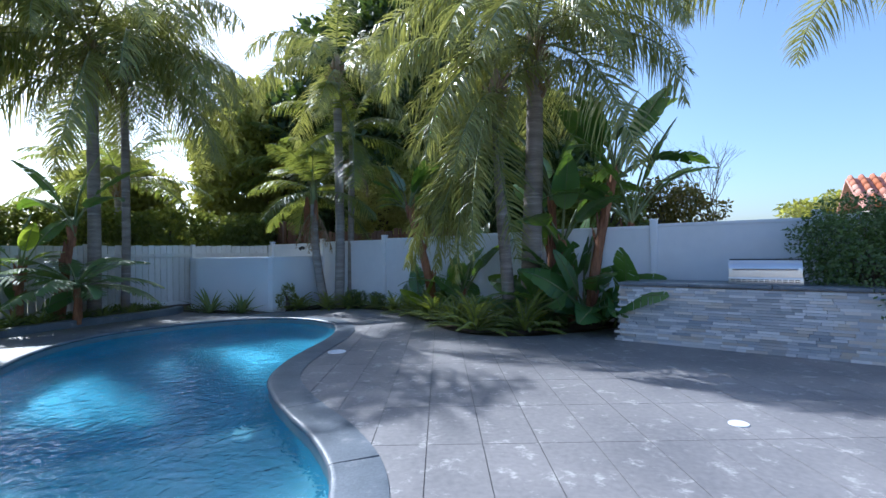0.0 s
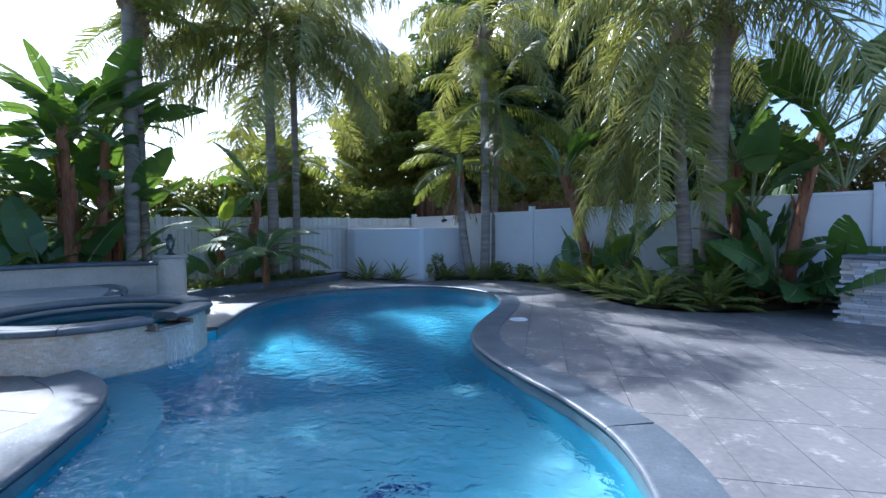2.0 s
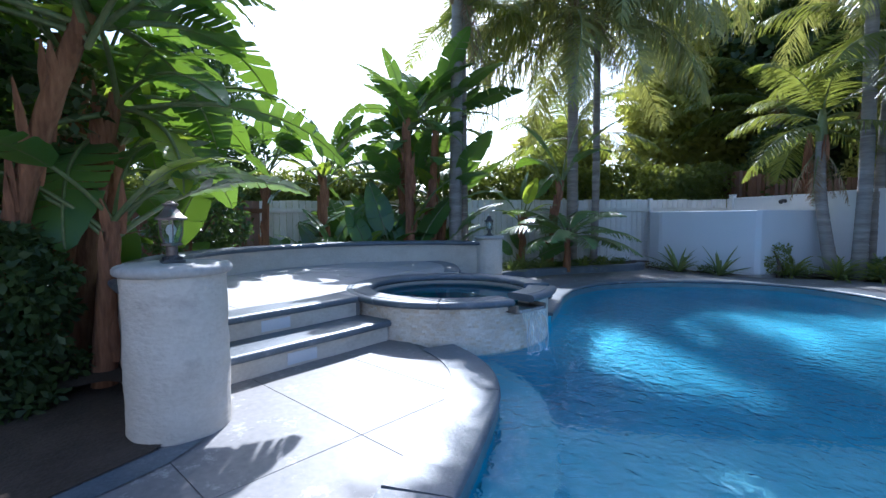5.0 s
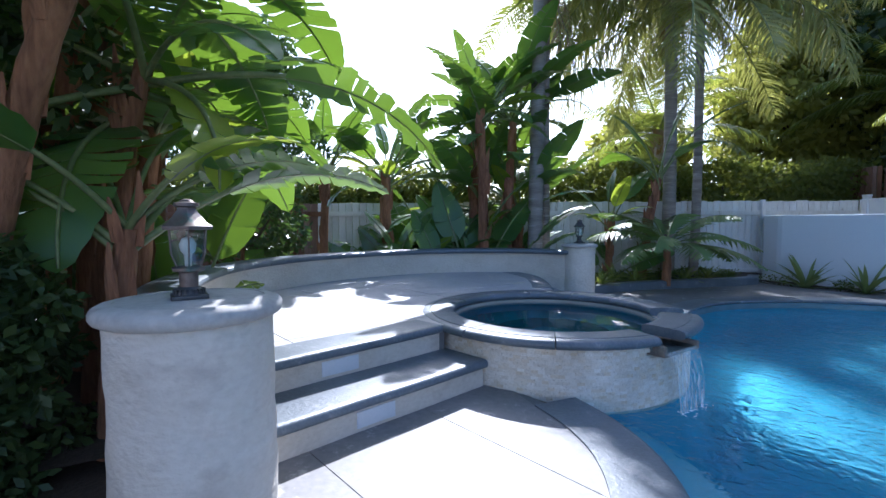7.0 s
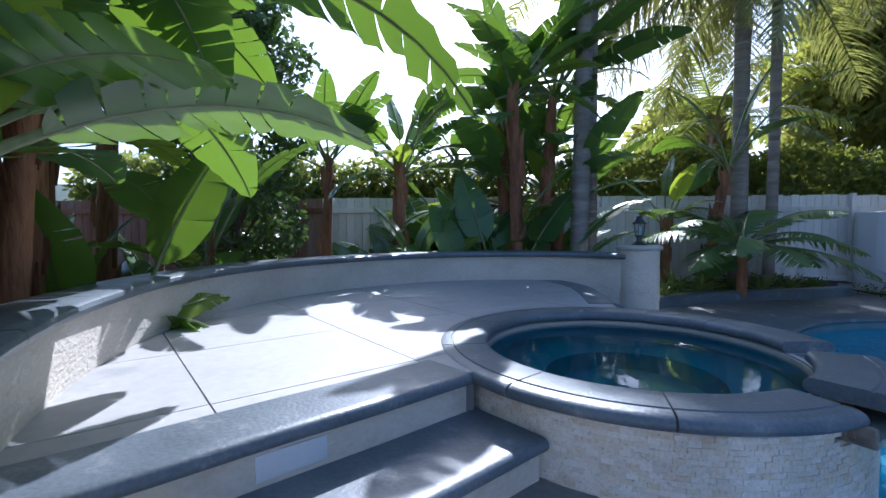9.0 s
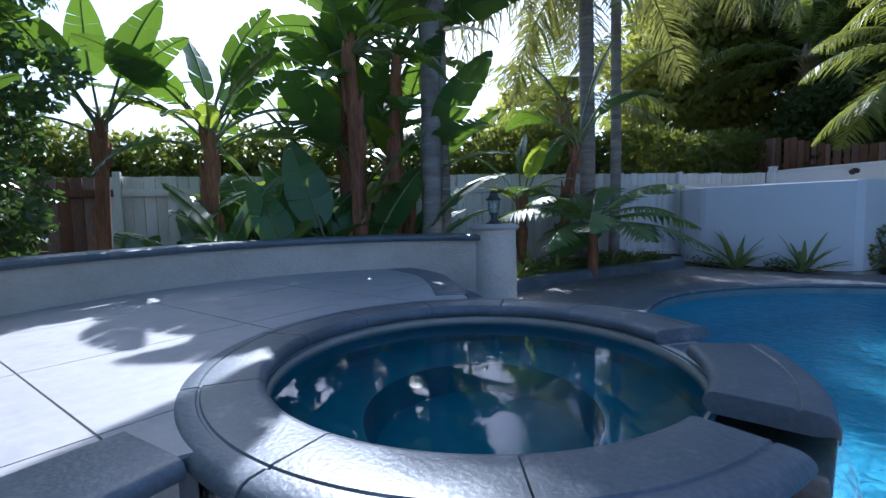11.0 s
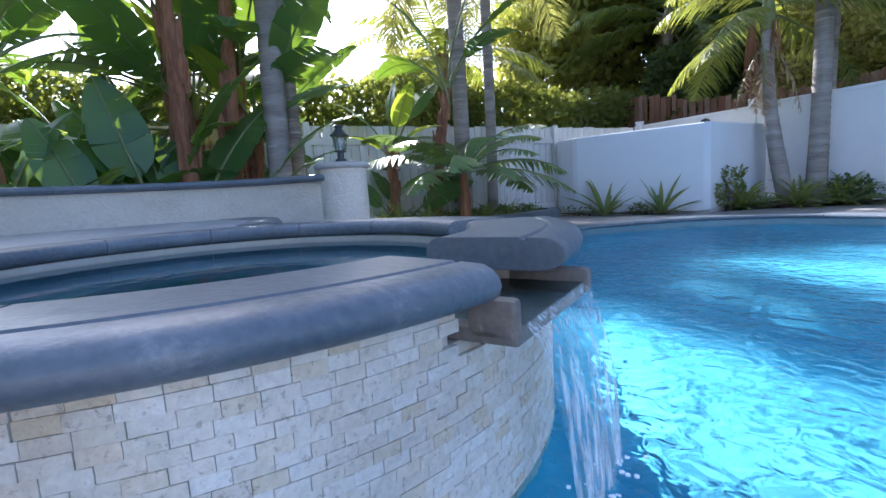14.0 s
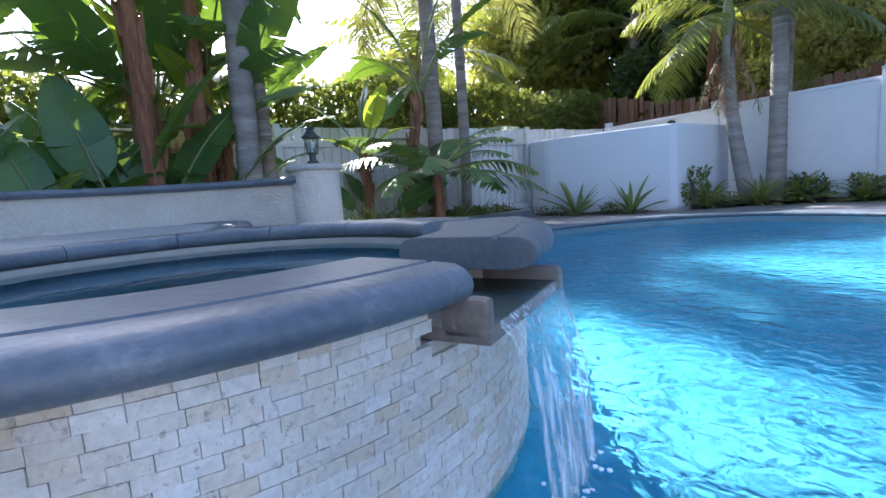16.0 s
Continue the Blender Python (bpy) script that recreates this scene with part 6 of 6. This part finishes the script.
for i, (x, y, s) in enumerate(((-7.95, 6.6, 0.8), (-8.2, 7.2, 0.9), (-7.95, 7.5, 0.8), (-7.6, 8.6, 0.75), (-7.5, 9.2, 0.7), (-8.5, 6.7, 0.8), (-8.3, 8.1, 0.8))):
    rosette(x, y, 0.10, SWORD, 26, s, 120 + i, "sword_fern", "clump of sword fern in the raised bed", "fern", "ferns in the raised bed")

# loose ground cover in both beds
cl = []
rg = random.Random(140)
for k in range(46):
    u = rg.random()
    i = int(u * (len(CURB) - 1))
    n_ = normals2(CURB)[i]
    d_ = rg.uniform(0.25, 1.2)
    cl.append((CURB[i].x + n_.x * d_, CURB[i].y + n_.y * d_, 0.18, 0.16, 0.16, 0.08))
for k in range(70):
    i = rg.randrange(len(BED_FRONT) - 4)
    n_ = normals2(BED_FRONT)[i]
    d_ = rg.uniform(0.15, 1.0)
    cl.append((BED_FRONT[i].x + n_.x * d_, BED_FRONT[i].y + n_.y * d_, 0.08, 0.16, 0.16, 0.08))
gc = tagged(piece("ground_cover", leaf_cloud(cl, 9000, 0.05, 141, "grassleaf"), Matrix.Identity(4)), "low green ground cover in the planting beds", "ground cover", kind="stuff")
# small weedy shrub by the screen wall
tree(-4.45, 10.75, 0.75, 0.3, 142, "hedgeleaf", "small weedy bush by the screen wall", 900, 0.05, lumps=8, low=0.1, category="shrub")
tree(-2.95, 11.55, 0.5, 0.42, 143, "shrubleaf", "low dark shrub in the bed", 1500, 0.06, lumps=8, low=0.1, category="shrub")
tree(-2.2, 11.5, 0.5, 0.4, 144, "shrubleaf", "low dark shrub in the bed", 1300, 0.06, lumps=8, low=0.1, category="shrub")

# ---- beyond the fences ----
nh = thing("neighbour_house", pose(16.2, 17.2, -0.035, 0, 0, -25), "neighbouring cream house with a red clay tile roof", "house")
bm = bmesh.new()
box(bm, 0, 0, 1.35, 6.0, 5.0, 2.7)
part("wall", bm, M["house"], nh, smooth=False)
bm = bmesh.new()
for sg in (-1, 1):
    vs = [bm.verts.new(c) for c in ((-3.3, sg * 2.9, 2.55), (3.3, sg * 2.9, 2.55), (3.3, 0, 3.85), (-3.3, 0, 3.85))]
    bm.faces.new(vs if sg < 0 else list(reversed(vs)))
r = bmesh.ops.extrude_face_region(bm, geom=bm.faces[:])
bmesh.ops.translate(bm, verts=[g for g in r["geom"] if isinstance(g, bmesh.types.BMVert)], vec=(0, 0, 0.08))
roof = part("roof", bm, M["rooftile"], nh, smooth=False)
bm = bmesh.new()
tube(bm, [(0, 0, 0), (0, -0.47, -0.21)], [0.09, 0.105], 8, True, 0.6)
tile_me = mesh_of(bm, "roof_tile", M["rooftile"])
for i in range(22):
    for k in range(6):
        piece("roof_tile", tile_me, Matrix.Translation((-3.2 + i * 0.30, -0.05 - 0.48 * k, 3.98 - 0.217 * k)), roof)

bm = bmesh.new()
seg = 40
grid = []
for i in range(seg + 1):
    a = radians(62 + 60 * i / seg)
    row = []
    for k in range(9):
        d = 170 + 22 * k
        z = -1 + 25 * math.sin(math.pi * min(1, k / 8)) * (0.75 + 0.5 * noise.noise(Vector((i * 0.16, k * 0.1, 3))))
        row.append(bm.verts.new((-d * math.sin(a), d * math.cos(a), z + 2.0 * noise.noise(Vector((i * 0.9, k * 1.3, 1))))))
    grid.append(row)
for a, b in zip(grid, grid[1:]):
    for k in range(8):
        bm.faces.new((a[k], a[k + 1], b[k + 1], b[k]))
tagged(part("backdrop_hill", bm, M["hill"]), "distant wooded hill", "hill", kind="structure")

# ---- small pieces: spa bricks, ledger stones, pool mosaics ----
def slab(name, sx, sy, sz, b, material, seed=0):
    bm = bmesh.new()
    box(bm, 0, 0, 0, sx, sy, sz, 0, 0)
    q = random.Random(seed)
    for v in bm.verts:
        if v.co.y < 0:
            v.co.x *= 1 - b / sx
            v.co.z *= 1 - b / sz
            v.co.y += q.uniform(-b, b) * 0.5
    return mesh_of(bm, name, material, False)


BL = (0.050, 0.050, 0.048, 0.053)
bricks = [slab("brick", L, 0.016, 0.0236, 0.0006, M["travertine"], k) for k, L in enumerate(BL)]
rq = random.Random(150)
RB = SPA_OUT - 0.095 + 0.004
M["travertine2"] = surface("split_travertine_rest", (0.40, 0.36, 0.30), (0.84, 0.79, 0.71), 0.8, 3.0, 75, 1.0, (0.24, 0.20, 0.16), 65.0, (0.565, 0.64), island=0.06, tones=TRAV_TONES, tone_mix=0.42, rough_patch=0.7, bump_dist=0.012)
rest = bmesh.new()
count = 0
for row in range(21):
    z = DECK2 - 0.068 - 0.013 - row * 0.0238
    a = -130.0 + 1.23 * (row % 2) + rq.uniform(0, 0.5)
    while a < 54:
        k = rq.randrange(4)
        da = math.degrees((BL[k] + 0.0002) / RB)
        mid = a + da / 2
        if not (-10.0 < mid < 13.5 and z > 0.25):
            m = Matrix.Translation((SPA[0] + RB * math.cos(radians(mid)), SPA[1] + RB * math.sin(radians(mid)), z)) @ pose(0, 0, 0, 0, rq.uniform(-0.3, 0.3), mid + 90) @ Matrix.Translation((0, rq.uniform(-0.0022, 0.0022), 0))
            if -52 < mid < -4 and row < 19 and count < 300:
                piece("brick", bricks[k], m, spa_wall)
                count += 1
            else:
                vs = box(rest, 0, 0, 0, BL[k], 0.016, 0.0236)
                bmesh.ops.transform(rest, matrix=m, verts=vs)
        a += da
tagged(part("brick_rest", rest, M["travertine2"], spa_wall, smooth=False), kind="stuff")

stones = [slab("ledger_stone", L, 0.05, H, 0.003, M["ledge"], 10 + k) for k, (L, H) in enumerate(((0.24, 0.037), (0.16, 0.037), (0.30, 0.037), (0.11, 0.037), (0.19, 0.037)))]
LS = (0.24, 0.16, 0.30, 0.11, 0.19)
edge = []
for row in range(22):
    z = 0.022 + row * 0.0385
    x = -0.03 - rq.uniform(0, 0.1)
    while x < 2.55:
        k = rq.randrange(5)
        x0, x1 = x, x + LS[k]
        if x0 > -0.04:
            piece("ledger_stone", stones[k], Matrix.Translation(((x0 + x1) / 2, 0.012 - rq.uniform(0, 0.02), z)), isl)
        else:
            piece("ledger_stone", stones[3], Matrix.Translation((x1 - 0.06, 0.012 - rq.uniform(0, 0.02), z)), isl)
        x = x1 + 0.001
    edge.append(x)
    # the island's end
    y = 0.03
    while y < 0.75:
        k = rq.randrange(5)
        piece("ledger_stone", stones[k], Matrix.Translation((0.01 - rq.uniform(0, 0.015), y + LS[k] / 2, z)) @ pose(0, 0, 0, 0, 0, -90), isl) if row < 4 else None
        y += LS[k] + 0.003
bm = bmesh.new()
for row in range(22):
    z = 0.022 + row * 0.0385
    y = 0.03
    while y < 0.78 and row >= 4:
        L = rq.choice(LS)
        box(bm, 0.006 - rq.uniform(0, 0.015), y + L / 2, z, 0.04, L, 0.037)
        y += L + 0.001
    x = edge[row]
    while x < ILEN - 0.1:
        L = rq.choice(LS)
        box(bm, x + L / 2, 0.012 - rq.uniform(0, 0.02), z, L, 0.05, 0.037)
        x += L + 0.001
M["ledge2"] = surface("ledger_rest", (0.36, 0.38, 0.41), (0.60, 0.60, 0.58), 0.7, 4, 50, 0.5, (0.58, 0.50, 0.42), 2.5, (0.56, 0.66), island=0.22, tones=LEDGE_TONES)
tagged(part("ledger_rest", bm, M["ledge2"], isl, smooth=False), kind="stuff")

# blue mosaic crescents on the pool floor
M["mosaic"] = surface("blue_mosaic", (0.01, 0.03, 0.16), (0.03, 0.12, 0.42), 0.25, 6, 60, 0.1, island=0.5)
for x, y, a in ((-1.80, 1.55, 20), (-1.15, 2.03, 70)):
    bm = bmesh.new()
    for i in range(19):
        an = radians(i * 11)
        wide = 0.035 + 0.06 * math.sin(math.pi * min(1.0, (i + 1) / 17)) + (0.05 if i > 16 else 0)
        rows = max(1, round(wide / 0.034))
        for k in range(rows):
            rr = 0.24 + (k - (rows - 1) / 2) * 0.034
            box(bm, rr * math.cos(an), rr * math.sin(an), 0, 0.030, 0.036, 0.01, math.degrees(an) + rq.uniform(-8, 8))
    ob = part("floor_mosaic", bm, M["mosaic"], smooth=False)
    ob.matrix_basis = pose(x, y, -0.612, 0, 0, a)
    tagged(ob, "dark blue glass mosaic crescent on the pool floor", "mosaic", "pool floor mosaics")
